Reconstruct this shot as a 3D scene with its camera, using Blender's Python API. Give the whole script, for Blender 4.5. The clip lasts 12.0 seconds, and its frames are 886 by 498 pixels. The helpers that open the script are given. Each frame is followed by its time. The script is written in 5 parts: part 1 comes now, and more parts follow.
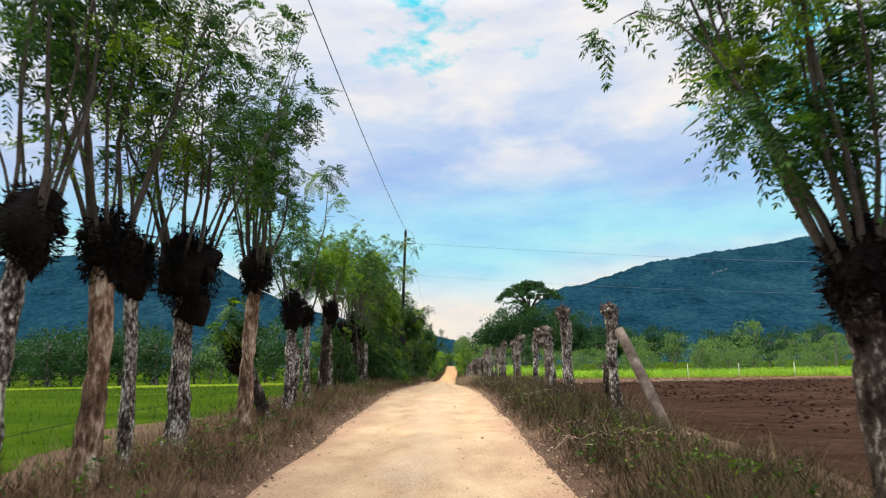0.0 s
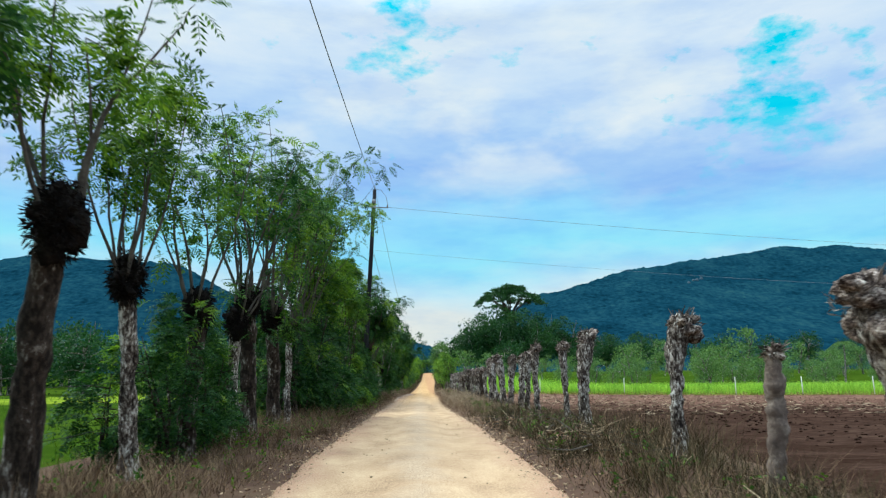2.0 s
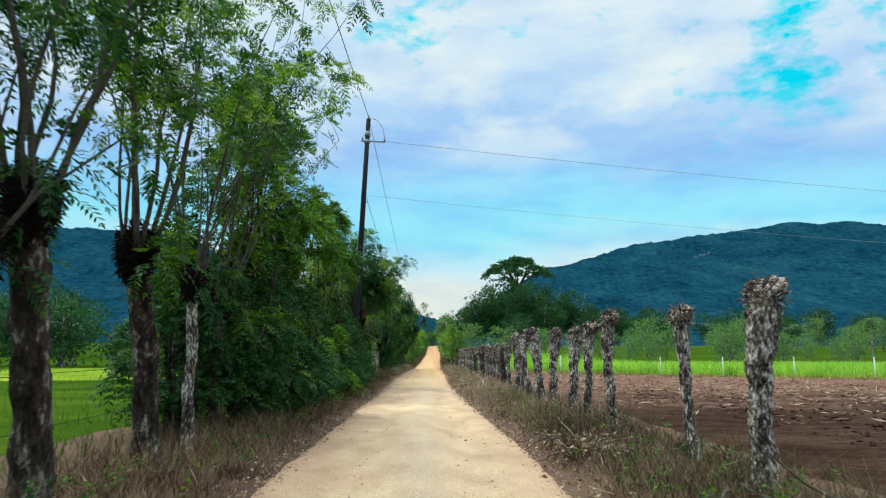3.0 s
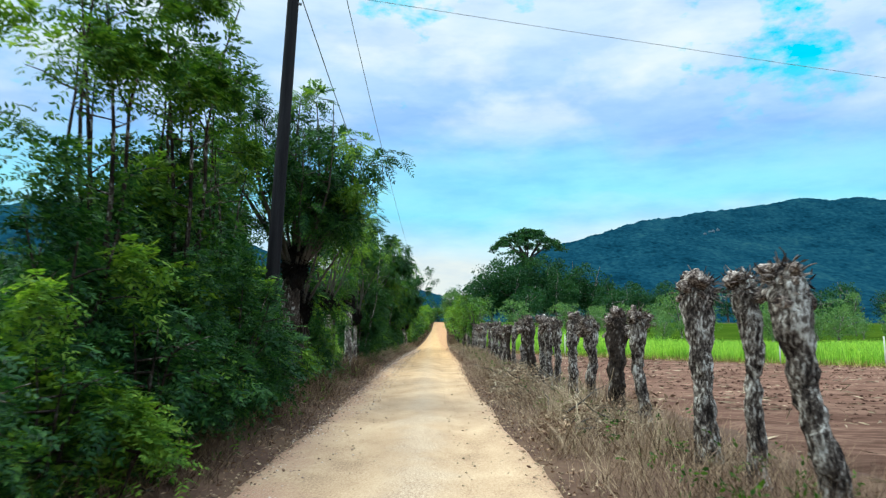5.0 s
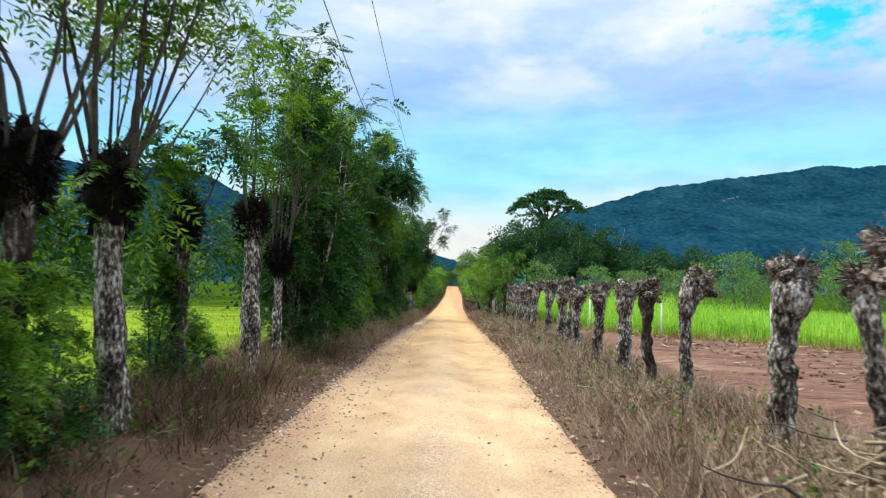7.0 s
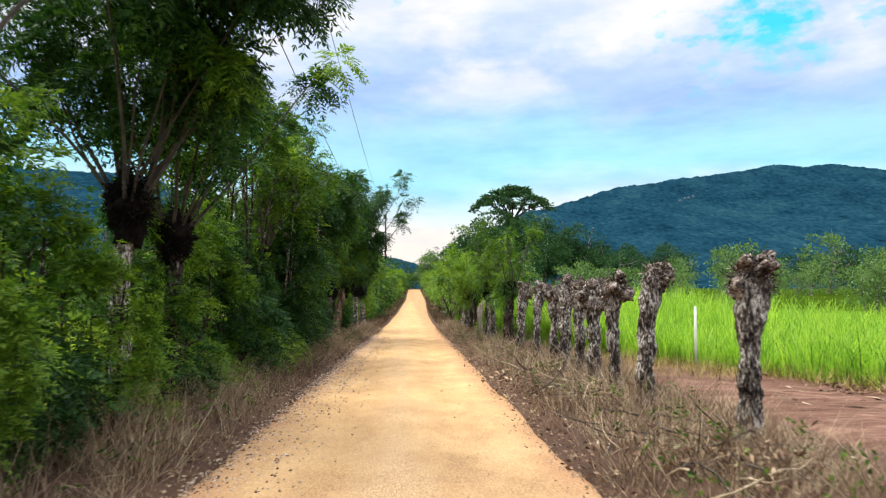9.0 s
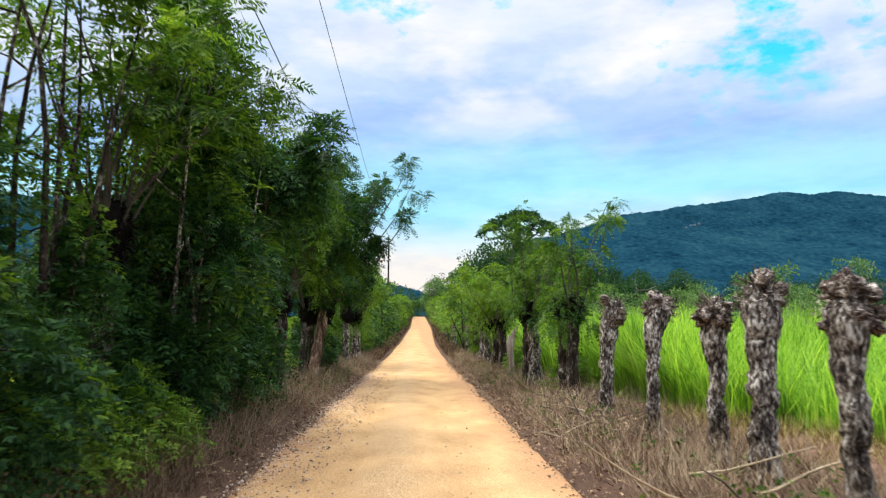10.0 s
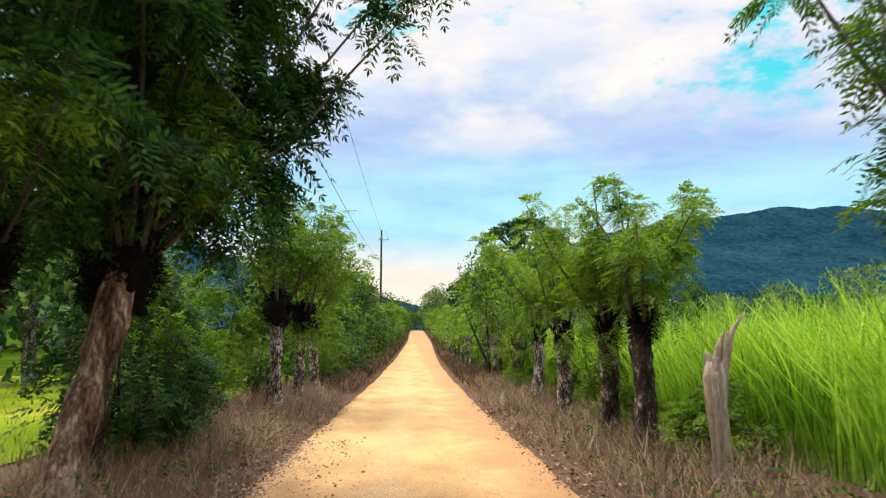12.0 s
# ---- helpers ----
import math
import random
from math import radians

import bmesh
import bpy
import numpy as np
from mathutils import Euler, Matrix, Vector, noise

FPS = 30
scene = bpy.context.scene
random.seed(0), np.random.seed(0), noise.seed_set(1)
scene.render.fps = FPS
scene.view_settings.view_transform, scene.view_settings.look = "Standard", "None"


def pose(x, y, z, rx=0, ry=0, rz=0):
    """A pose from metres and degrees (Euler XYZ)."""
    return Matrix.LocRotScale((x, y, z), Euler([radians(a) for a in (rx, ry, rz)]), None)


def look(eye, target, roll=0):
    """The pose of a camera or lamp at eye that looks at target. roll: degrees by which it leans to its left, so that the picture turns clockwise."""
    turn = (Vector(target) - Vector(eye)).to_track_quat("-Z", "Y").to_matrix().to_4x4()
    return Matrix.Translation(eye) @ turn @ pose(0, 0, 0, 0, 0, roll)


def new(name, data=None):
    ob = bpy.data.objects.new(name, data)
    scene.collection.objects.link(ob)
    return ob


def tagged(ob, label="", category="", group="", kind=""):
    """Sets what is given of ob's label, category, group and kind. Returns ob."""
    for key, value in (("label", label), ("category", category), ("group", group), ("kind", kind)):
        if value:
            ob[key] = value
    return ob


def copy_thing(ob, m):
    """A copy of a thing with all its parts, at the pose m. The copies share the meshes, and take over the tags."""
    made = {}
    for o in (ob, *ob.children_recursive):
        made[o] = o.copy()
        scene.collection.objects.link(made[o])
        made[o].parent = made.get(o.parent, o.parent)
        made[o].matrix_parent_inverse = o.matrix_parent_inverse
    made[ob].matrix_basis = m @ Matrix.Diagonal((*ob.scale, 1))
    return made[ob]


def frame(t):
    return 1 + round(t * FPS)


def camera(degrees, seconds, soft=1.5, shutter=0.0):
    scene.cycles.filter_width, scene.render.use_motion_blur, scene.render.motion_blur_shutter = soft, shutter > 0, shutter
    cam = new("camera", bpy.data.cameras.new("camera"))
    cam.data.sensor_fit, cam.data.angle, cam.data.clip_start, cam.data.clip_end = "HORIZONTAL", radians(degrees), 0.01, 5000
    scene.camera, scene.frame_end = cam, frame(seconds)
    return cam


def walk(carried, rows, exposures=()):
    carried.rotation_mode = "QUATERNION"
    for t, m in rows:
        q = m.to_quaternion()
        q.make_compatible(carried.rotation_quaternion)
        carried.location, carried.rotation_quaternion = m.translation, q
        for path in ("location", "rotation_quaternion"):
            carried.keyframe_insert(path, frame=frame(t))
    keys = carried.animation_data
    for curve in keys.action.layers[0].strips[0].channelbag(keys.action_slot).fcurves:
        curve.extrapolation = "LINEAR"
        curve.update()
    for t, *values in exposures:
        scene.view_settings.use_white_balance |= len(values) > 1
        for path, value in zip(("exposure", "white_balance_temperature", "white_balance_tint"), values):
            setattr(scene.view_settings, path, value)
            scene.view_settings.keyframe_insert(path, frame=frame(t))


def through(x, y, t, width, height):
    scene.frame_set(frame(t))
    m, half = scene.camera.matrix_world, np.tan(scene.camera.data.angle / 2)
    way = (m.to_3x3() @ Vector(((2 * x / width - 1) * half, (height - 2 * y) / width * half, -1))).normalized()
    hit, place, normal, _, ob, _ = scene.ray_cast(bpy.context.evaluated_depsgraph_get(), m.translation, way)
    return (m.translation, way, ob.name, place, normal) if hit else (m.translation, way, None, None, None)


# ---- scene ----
cam = camera(67.1, 12.0, soft=1.25, shutter=0.12)
PATH = [
    (0.0, pose(0.257, -0.550, 1.012, 100.46, 0.94, 0.15)),
    (0.5, pose(0.148, 2.852, 1.140, 100.74, 1.01, 0.05)),
    (1.0, pose(0.021, 6.309, 1.265, 101.17, 0.84, -0.50)),
    (1.5, pose(-0.056, 9.881, 1.384, 101.32, 0.65, -1.27)),
    (2.0, pose(-0.087, 13.460, 1.513, 100.94, 0.50, -1.94)),
    (2.5, pose(-0.080, 17.055, 1.644, 99.92, 0.12, -2.02)),
    (3.0, pose(-0.046, 20.724, 1.750, 98.65, -0.07, -1.53)),
    (3.2, pose(-0.035, 22.182, 1.781, 98.33, -0.26, -1.39)),
    (4.8, pose(0.027, 34.049, 1.727, 96.79, 0.07, -0.71)),
    (5.0, pose(0.023, 35.560, 1.712, 96.67, -0.19, -1.07)),
    (5.5, pose(-0.007, 39.388, 1.675, 95.81, -0.28, -1.87)),
    (6.0, pose(-0.039, 43.208, 1.636, 94.53, -0.11, -1.83)),
    (6.5, pose(-0.041, 46.927, 1.585, 93.69, -0.29, -0.94)),
    (7.0, pose(-0.086, 50.595, 1.536, 93.67, -1.02, 0.01)),
    (7.2, pose(-0.102, 52.040, 1.525, 93.75, -1.51, 0.22)),
    (8.8, pose(-0.045, 63.760, 1.585, 93.86, 0.01, -2.77)),
    (9.0, pose(-0.030, 65.252, 1.577, 93.97, 0.13, -3.31)),
    (9.5, pose(-0.014, 68.973, 1.544, 95.03, 0.15, -3.42)),
    (10.0, pose(-0.001, 72.626, 1.501, 96.34, 0.05, -2.91)),
    (10.5, pose(0.007, 76.249, 1.445, 96.91, 0.06, -2.29)),
    (11.0, pose(0.035, 79.832, 1.385, 97.04, 0.11, -2.46)),
    (11.5, pose(0.079, 83.406, 1.315, 97.28, -0.12, -2.85)),
    (12.0, pose(0.093, 86.972, 1.253, 97.63, 0.00, -3.12)),
]
walk(cam, PATH, [(0.0, 0.56, 6700, 5), (0.6, 0.46, 5950, 0), (2.0, 0.43, 5650, -7), (3.0, 0.49, 5800, -10), (5.5, 0.62, 5550, -7), (7.0, 0.68, 5950, -1), (9.0, 0.78, 6500, 6), (9.5, 0.80, 6850, 9), (10.0, 0.72, 6300, 5), (10.5, 0.72, 6250, 5), (11.0, 0.79, 6150, 4), (11.5, 0.80, 6500, 5), (12.0, 0.73, 7050, 7)])


# ---- world, sun, exposure ----
def node(tree, kind, **values):
    n = tree.nodes.new(kind)
    for key, value in values.items():
        n.inputs[key].default_value = value
    return n


def ramp(tree, stops, source):
    n = tree.nodes.new("ShaderNodeValToRGB")
    while len(n.color_ramp.elements) < len(stops):
        n.color_ramp.elements.new(0.5)
    for e, (at, colour) in zip(n.color_ramp.elements, stops):
        e.position, e.color = at, (*colour, 1)
    tree.links.new(source, n.inputs[0])
    return n.outputs[0]


def maths(tree, operation, a, b, clamp=False):
    n = tree.nodes.new("ShaderNodeMath")
    n.operation, n.use_clamp = operation, clamp
    for k, v in enumerate((a, b)):
        if isinstance(v, (int, float)):
            n.inputs[k].default_value = v
        else:
            tree.links.new(v, n.inputs[k])
    return n.outputs[0]


def mixed(tree, factor, a, b, blend="MIX"):
    n = tree.nodes.new("ShaderNodeMix")
    n.data_type, n.blend_type = "RGBA", blend
    for k, v in ((0, factor), (6, a), (7, b)):
        if isinstance(v, (int, float)):
            n.inputs[k].default_value = v
        elif isinstance(v, tuple):
            n.inputs[k].default_value = (*v, 1)
        else:
            tree.links.new(v, n.inputs[k])
    return n.outputs[2]


OPENINGS = [((0.41, 0.83, 0.38), 0.009, 0.085), ((0.505, 0.793, 0.34), 0.009, 0.095), ((0.0, 0.872, 0.49), 0.006, 0.165)]
SUN_UP, SUN_AWAY = radians(60), radians(-62)
world = bpy.data.worlds.new("sky")
scene.world = world
world.use_nodes = True
wt = world.node_tree
wt.nodes.clear()
coords = wt.nodes.new("ShaderNodeTexCoord").outputs["Generated"]
split = wt.nodes.new("ShaderNodeSeparateXYZ")
wt.links.new(coords, split.inputs[0])
air = wt.nodes.new("ShaderNodeTexSky")
air.sky_type, air.sun_disc, air.sun_elevation, air.sun_rotation = "NISHITA", False, SUN_UP, SUN_AWAY
flat = wt.nodes.new("ShaderNodeMapping")
flat.inputs["Scale"].default_value = (3.0, 3.0, 9.0)
wt.links.new(coords, flat.inputs[0])
drift = node(wt, "ShaderNodeTexNoise", Scale=1.0, Detail=5.0, Roughness=0.55)
wt.links.new(flat.outputs[0], drift.inputs["Vector"])
puffs = wt.nodes.new("ShaderNodeMapping")
puffs.inputs["Scale"].default_value = (5.5, 5.5, 11.0)
puffs.inputs["Location"].default_value = (3.1, 1.7, 0.4)
wt.links.new(coords, puffs.inputs[0])
puff = node(wt, "ShaderNodeTexNoise", Scale=1.0, Detail=7.0, Roughness=0.52)
wt.links.new(puffs.outputs[0], puff.inputs["Vector"])
height = maths(wt, "ADD", split.outputs[2], maths(wt, "MULTIPLY", maths(wt, "SUBTRACT", drift.outputs[0], 0.5), 0.16))
layers = ramp(wt, [(0.0, (0.96, 0.84, 0.76)), (0.08, (0.92, 0.84, 0.80)), (0.13, (0.70, 0.84, 0.93)), (0.18, (0.42, 0.82, 0.97)), (0.225, (0.42, 0.74, 0.99)),
                   (0.28, (0.44, 0.60, 0.93)), (0.36, (0.62, 0.72, 0.94)), (0.46, (0.84, 0.84, 0.94)), (0.7, (0.88, 0.88, 0.95))], height)
cloud = ramp(wt, [(0.47, (0, 0, 0)), (0.62, (1, 1, 1))], puff.outputs[0])
blue = mixed(wt, 0.18, (0.06, 0.80, 1.0), mixed(wt, 1.0, air.outputs[0], (0.1, 0.1, 0.1), "MULTIPLY"))
tatters = wt.nodes.new("ShaderNodeMapping")
tatters.inputs["Scale"].default_value = (14.0, 14.0, 27.0)
wt.links.new(coords, tatters.inputs[0])
tatter = node(wt, "ShaderNodeTexNoise", Scale=1.0, Detail=6.0, Roughness=0.6)
wt.links.new(tatters.outputs[0], tatter.inputs["Vector"])
opening = maths(wt, "ADD", maths(wt, "MULTIPLY", tatter.outputs[0], 0.75), maths(wt, "MULTIPLY", puff.outputs[0], 0.25))
for aim, wide, depth in OPENINGS:  # breaks in the cloud
    dot = wt.nodes.new("ShaderNodeVectorMath")
    dot.operation = "DOT_PRODUCT"
    dot.inputs[1].default_value = aim
    wt.links.new(coords, dot.inputs[0])
    near = maths(wt, "MULTIPLY", maths(wt, "SUBTRACT", dot.outputs["Value"], 1 - wide), 1 / wide, True)
    opening = maths(wt, "SUBTRACT", opening, maths(wt, "MULTIPLY", near, depth))
gap = ramp(wt, [(0.27, (1, 1, 1)), (0.40, (0, 0, 0))], opening)
high = maths(wt, "MULTIPLY", maths(wt, "SUBTRACT", split.outputs[2], 0.22), 8.0, True)
sky = mixed(wt, maths(wt, "MULTIPLY", cloud, high), layers, (0.89, 0.865, 0.92))
sky = mixed(wt, maths(wt, "MULTIPLY", gap, high), sky, blue)
bands = wt.nodes.new("ShaderNodeMapping")
bands.inputs["Scale"].default_value = (6.0, 6.0, 22.0)
bands.inputs["Location"].default_value = (0.7, 5.2, 2.9)
wt.links.new(coords, bands.inputs[0])
band = node(wt, "ShaderNodeTexNoise", Scale=1.0, Detail=6.0, Roughness=0.6)
wt.links.new(bands.outputs[0], band.inputs["Vector"])
sky = mixed(wt, 1.0, sky, ramp(wt, [(0.36, (0.82, 0.88, 0.99)), (0.54, (1, 1, 1)), (0.66, (1.08, 1.04, 1.0))], band.outputs[0]), "MULTIPLY")
# an overcast sky is brightest overhead
zenith = maths(wt, "ADD", maths(wt, "MULTIPLY", maths(wt, "MULTIPLY", maths(wt, "SUBTRACT", split.outputs[2], 0.5), 2.0, True), 3.5), 1.0)
back = node(wt, "ShaderNodeBackground")
wt.links.new(sky, back.inputs[0])
wt.links.new(maths(wt, "MULTIPLY", zenith, 0.68), back.inputs[1])
out = wt.nodes.new("ShaderNodeOutputWorld")
wt.links.new(back.outputs[0], out.inputs[0])

sun = new("sun", bpy.data.lights.new("sun", "SUN"))
sun.data.energy, sun.data.angle, sun.data.color = 2.6, radians(30), (1.0, 0.93, 0.82)
sun.matrix_world = look((0, 0, 0), (-math.sin(SUN_AWAY) * math.cos(SUN_UP), -math.cos(SUN_AWAY) * math.cos(SUN_UP), -math.sin(SUN_UP)))


# ---- materials ----
def material(name, stops, scale=3.0, fine=40.0, rough=0.9, bump=0.3, stretch=(1, 1, 1), island=0.0, distance=0.02, gloss=0.06, detail=0.35):
    """Two scales of noise over a ramp of base colours; island: how far each loose piece differs."""
    m = bpy.data.materials.new(name)
    m.use_nodes = True
    t = m.node_tree
    b = t.nodes["Principled BSDF"]
    b.inputs["Roughness"].default_value = rough
    b.inputs["Specular IOR Level"].default_value = gloss
    c = t.nodes.new("ShaderNodeTexCoord").outputs["Object"]
    mp = t.nodes.new("ShaderNodeMapping")
    mp.inputs["Scale"].default_value = stretch
    t.links.new(c, mp.inputs[0])
    large = node(t, "ShaderNodeTexNoise", Scale=scale, Detail=4.0, Roughness=0.6)
    small = node(t, "ShaderNodeTexNoise", Scale=fine, Detail=3.0, Roughness=0.6)
    for n in (large, small):
        t.links.new(mp.outputs[0], n.inputs["Vector"])
    value = maths(t, "ADD", maths(t, "MULTIPLY", large.outputs[0], 1 - detail), maths(t, "MULTIPLY", small.outputs[0], detail))
    if island:
        geo = t.nodes.new("ShaderNodeNewGeometry").outputs["Random Per Island"]
        value = maths(t, "ADD", value, maths(t, "MULTIPLY", maths(t, "SUBTRACT", geo, 0.5), island))
    colour = ramp(t, stops, value)
    t.links.new(colour, b.inputs["Base Color"])
    if bump:
        bp = t.nodes.new("ShaderNodeBump")
        bp.inputs["Strength"].default_value, bp.inputs["Distance"].default_value = bump, distance
        t.links.new(value, bp.inputs["Height"])
        t.links.new(bp.outputs[0], b.inputs["Normal"])
    return m


def leaf_material(name, dark, mid, light, scale=1.2, through=0.35):
    m = material(name, [(0.25, dark), (0.5, mid), (0.78, light)], scale=scale, fine=9.0, rough=0.6, bump=0, island=0.35, gloss=0.12)
    t = m.node_tree
    b = t.nodes["Principled BSDF"]
    colour = b.inputs["Base Color"].links[0].from_socket
    tr = t.nodes.new("ShaderNodeBsdfTranslucent")
    t.links.new(mixed(t, 1.0, colour, (1.3, 1.25, 0.6), "MULTIPLY"), tr.inputs[0])
    mx = t.nodes.new("ShaderNodeMixShader")
    mx.inputs[0].default_value = through
    t.links.new(b.outputs[0], mx.inputs[1])
    t.links.new(tr.outputs[0], mx.inputs[2])
    t.links.new(mx.outputs[0], t.nodes["Material Output"].inputs[0])
    return m


M_GROUND = material("earth_and_grass", [(0.3, (0.040, 0.024, 0.017)), (0.5, (0.085, 0.050, 0.034)), (0.7, (0.13, 0.085, 0.05))], scale=0.5, fine=12, bump=0.6, distance=0.05)
M_ROAD = material("packed_sand", [(0.33, (0.225, 0.148, 0.090)), (0.5, (0.385, 0.262, 0.158)), (0.66, (0.50, 0.372, 0.235))], scale=0.9, fine=30, bump=0.4, distance=0.012, stretch=(1.6, 0.9, 1), detail=0.5)


def road_wear(m):
    """Loose reddish grit at the edges and coarse grey gravel between the wheel tracks."""
    t = m.node_tree
    b = t.nodes["Principled BSDF"]
    base = b.inputs["Base Color"].links[0].from_socket
    c = t.nodes.new("ShaderNodeTexCoord").outputs["Object"]
    xyz = t.nodes.new("ShaderNodeSeparateXYZ")
    t.links.new(c, xyz.inputs[0])
    off = maths(t, "ABSOLUTE", maths(t, "ADD", xyz.outputs[0], 0.12), 0)
    patch = node(t, "ShaderNodeTexNoise", Scale=0.9, Detail=5.0, Roughness=0.65)
    grit = node(t, "ShaderNodeTexNoise", Scale=55.0, Detail=2.0, Roughness=0.7)
    for n in (patch, grit):
        t.links.new(c, n.inputs["Vector"])
    rim = maths(t, "MULTIPLY", maths(t, "ADD", maths(t, "SUBTRACT", off, 1.12), maths(t, "MULTIPLY", maths(t, "SUBTRACT", patch.outputs[0], 0.5), 1.8)), 1.8, True)
    strip = maths(t, "MULTIPLY", maths(t, "SUBTRACT", maths(t, "ADD", 0.42, maths(t, "MULTIPLY", maths(t, "SUBTRACT", patch.outputs[0], 0.5), 1.6)), off), 2.5, True)
    speck = ramp(t, [(0.42, (0.22, 0.16, 0.115)), (0.52, (0.42, 0.31, 0.21)), (0.62, (0.60, 0.49, 0.36))], grit.outputs[0])
    colour = mixed(t, maths(t, "MULTIPLY", rim, 0.8), base, mixed(t, 0.35, (0.27, 0.130, 0.080), speck))
    colour = mixed(t, maths(t, "MULTIPLY", strip, 0.55), colour, speck)
    along = maths(t, "MULTIPLY", maths(t, "ADD", maths(t, "SUBTRACT", xyz.outputs[1], 50.0), maths(t, "MULTIPLY", maths(t, "SUBTRACT", patch.outputs[0], 0.5), 14.0)), 0.04, True)
    colour = mixed(t, along, colour, mixed(t, 1.0, colour, (1.16, 1.04, 0.80), "MULTIPLY"))
    t.links.new(colour, b.inputs["Base Color"])


road_wear(M_ROAD)
M_GRAVEL = material("edge_gravel", [(0.25, (0.13, 0.085, 0.065)), (0.55, (0.36, 0.25, 0.19)), (0.8, (0.62, 0.51, 0.42))], scale=6, island=0.7, bump=0.2)
M_STONE = material("road_stone", [(0.3, (0.20, 0.15, 0.10)), (0.7, (0.45, 0.34, 0.22))], scale=6, island=0.6, bump=0.2)
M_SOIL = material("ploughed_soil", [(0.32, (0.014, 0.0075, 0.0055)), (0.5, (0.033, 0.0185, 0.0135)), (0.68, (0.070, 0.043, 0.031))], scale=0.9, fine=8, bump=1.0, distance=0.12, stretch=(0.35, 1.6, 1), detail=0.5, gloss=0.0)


def soil_tone(m):
    """Soil dark near the start of the road, paler further on: changing exposure put into its colour."""
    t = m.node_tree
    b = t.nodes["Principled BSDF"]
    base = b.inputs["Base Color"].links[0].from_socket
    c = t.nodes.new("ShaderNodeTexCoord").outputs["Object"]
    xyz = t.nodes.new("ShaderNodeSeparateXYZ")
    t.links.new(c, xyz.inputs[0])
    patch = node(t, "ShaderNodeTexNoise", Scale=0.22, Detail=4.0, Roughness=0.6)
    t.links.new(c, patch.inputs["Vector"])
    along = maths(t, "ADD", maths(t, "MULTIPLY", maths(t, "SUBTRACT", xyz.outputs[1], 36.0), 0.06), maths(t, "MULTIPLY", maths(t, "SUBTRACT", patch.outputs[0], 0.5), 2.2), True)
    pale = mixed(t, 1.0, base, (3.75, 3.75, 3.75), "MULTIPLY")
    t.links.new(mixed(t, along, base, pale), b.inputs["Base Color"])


soil_tone(M_SOIL)
# drier and yellower than the pasture, and brightened to carry sunlight in its colour
M_MEADOW = material("sunlit_dry_meadow", [(0.3, (0.06, 0.10, 0.008)), (0.5, (0.13, 0.18, 0.014)), (0.7, (0.24, 0.26, 0.03))], scale=0.3, fine=9, bump=0.8, distance=0.08, gloss=0.0)
M_WEED = material("grey_green_weed", [(0.25, (0.012, 0.010, 0.005)), (0.5, (0.036, 0.031, 0.014)), (0.8, (0.092, 0.078, 0.036))], scale=0.4, fine=4, island=0.5, bump=0, detail=0.25)
M_PASTURE = material("pasture_grass", [(0.3, (0.013, 0.030, 0.003)), (0.5, (0.031, 0.058, 0.005)), (0.7, (0.068, 0.094, 0.010))], scale=0.25, fine=9, bump=0.8, distance=0.08, stretch=(0.5, 1.2, 1), gloss=0.0)
M_BLADE = leaf_material("grass_blade", (0.016, 0.046, 0.004), (0.04, 0.085, 0.007), (0.09, 0.14, 0.014), scale=0.3)
M_CROP = leaf_material("cane_leaf", (0.045, 0.12, 0.012), (0.22, 0.42, 0.045), (0.50, 0.68, 0.13), scale=0.9, through=0.5)
# kept dark so that its colour carries the tree shade on the left verge
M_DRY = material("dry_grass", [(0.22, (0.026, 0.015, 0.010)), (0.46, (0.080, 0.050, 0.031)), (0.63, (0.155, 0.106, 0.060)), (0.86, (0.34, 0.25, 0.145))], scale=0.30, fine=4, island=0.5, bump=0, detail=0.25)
M_DRY_PALE = material("bleached_grass", [(0.22, (0.055, 0.033, 0.022)), (0.46, (0.170, 0.112, 0.074)), (0.63, (0.27, 0.198, 0.122)), (0.86, (0.48, 0.38, 0.25))], scale=0.30, fine=4, island=0.5, bump=0, detail=0.25)
M_MARGIN = material("yellow_grass", [(0.3, (0.10, 0.085, 0.02)), (0.6, (0.28, 0.21, 0.07)), (0.8, (0.45, 0.36, 0.16))], scale=0.5, island=0.6, bump=0)
M_STRAW = material("straw", [(0.3, (0.15, 0.108, 0.070)), (0.7, (0.40, 0.315, 0.21))], scale=3, island=0.5, bump=0)
M_CHAFF = material("bleached_brush", [(0.25, (0.14, 0.098, 0.062)), (0.55, (0.36, 0.28, 0.18)), (0.8, (0.60, 0.51, 0.37))], scale=3, island=0.6, bump=0)
M_LITTER = material("dead_leaf", [(0.3, (0.10, 0.056, 0.036)), (0.6, (0.25, 0.16, 0.10)), (0.8, (0.46, 0.345, 0.22))], scale=3, island=0.6, bump=0)
M_LEAF = leaf_material("tree_leaf", (0.010, 0.034, 0.007), (0.042, 0.102, 0.012), (0.15, 0.24, 0.024), scale=0.8, through=0.38)
M_LEAF_YOUNG = leaf_material("young_leaf", (0.034, 0.088, 0.011), (0.10, 0.19, 0.020), (0.23, 0.34, 0.042), through=0.45)
# darker copy of tree_leaf: canopy shade and backlight are put into its colour
M_LEAF_DARK = leaf_material("shade_tinted_leaf", (0.005, 0.021, 0.008), (0.021, 0.064, 0.018), (0.08, 0.165, 0.028), scale=0.8)
M_TWIG = material("twig_bark", [(0.3, (0.028, 0.023, 0.019)), (0.7, (0.12, 0.105, 0.088))], scale=4, fine=30, bump=0.3)
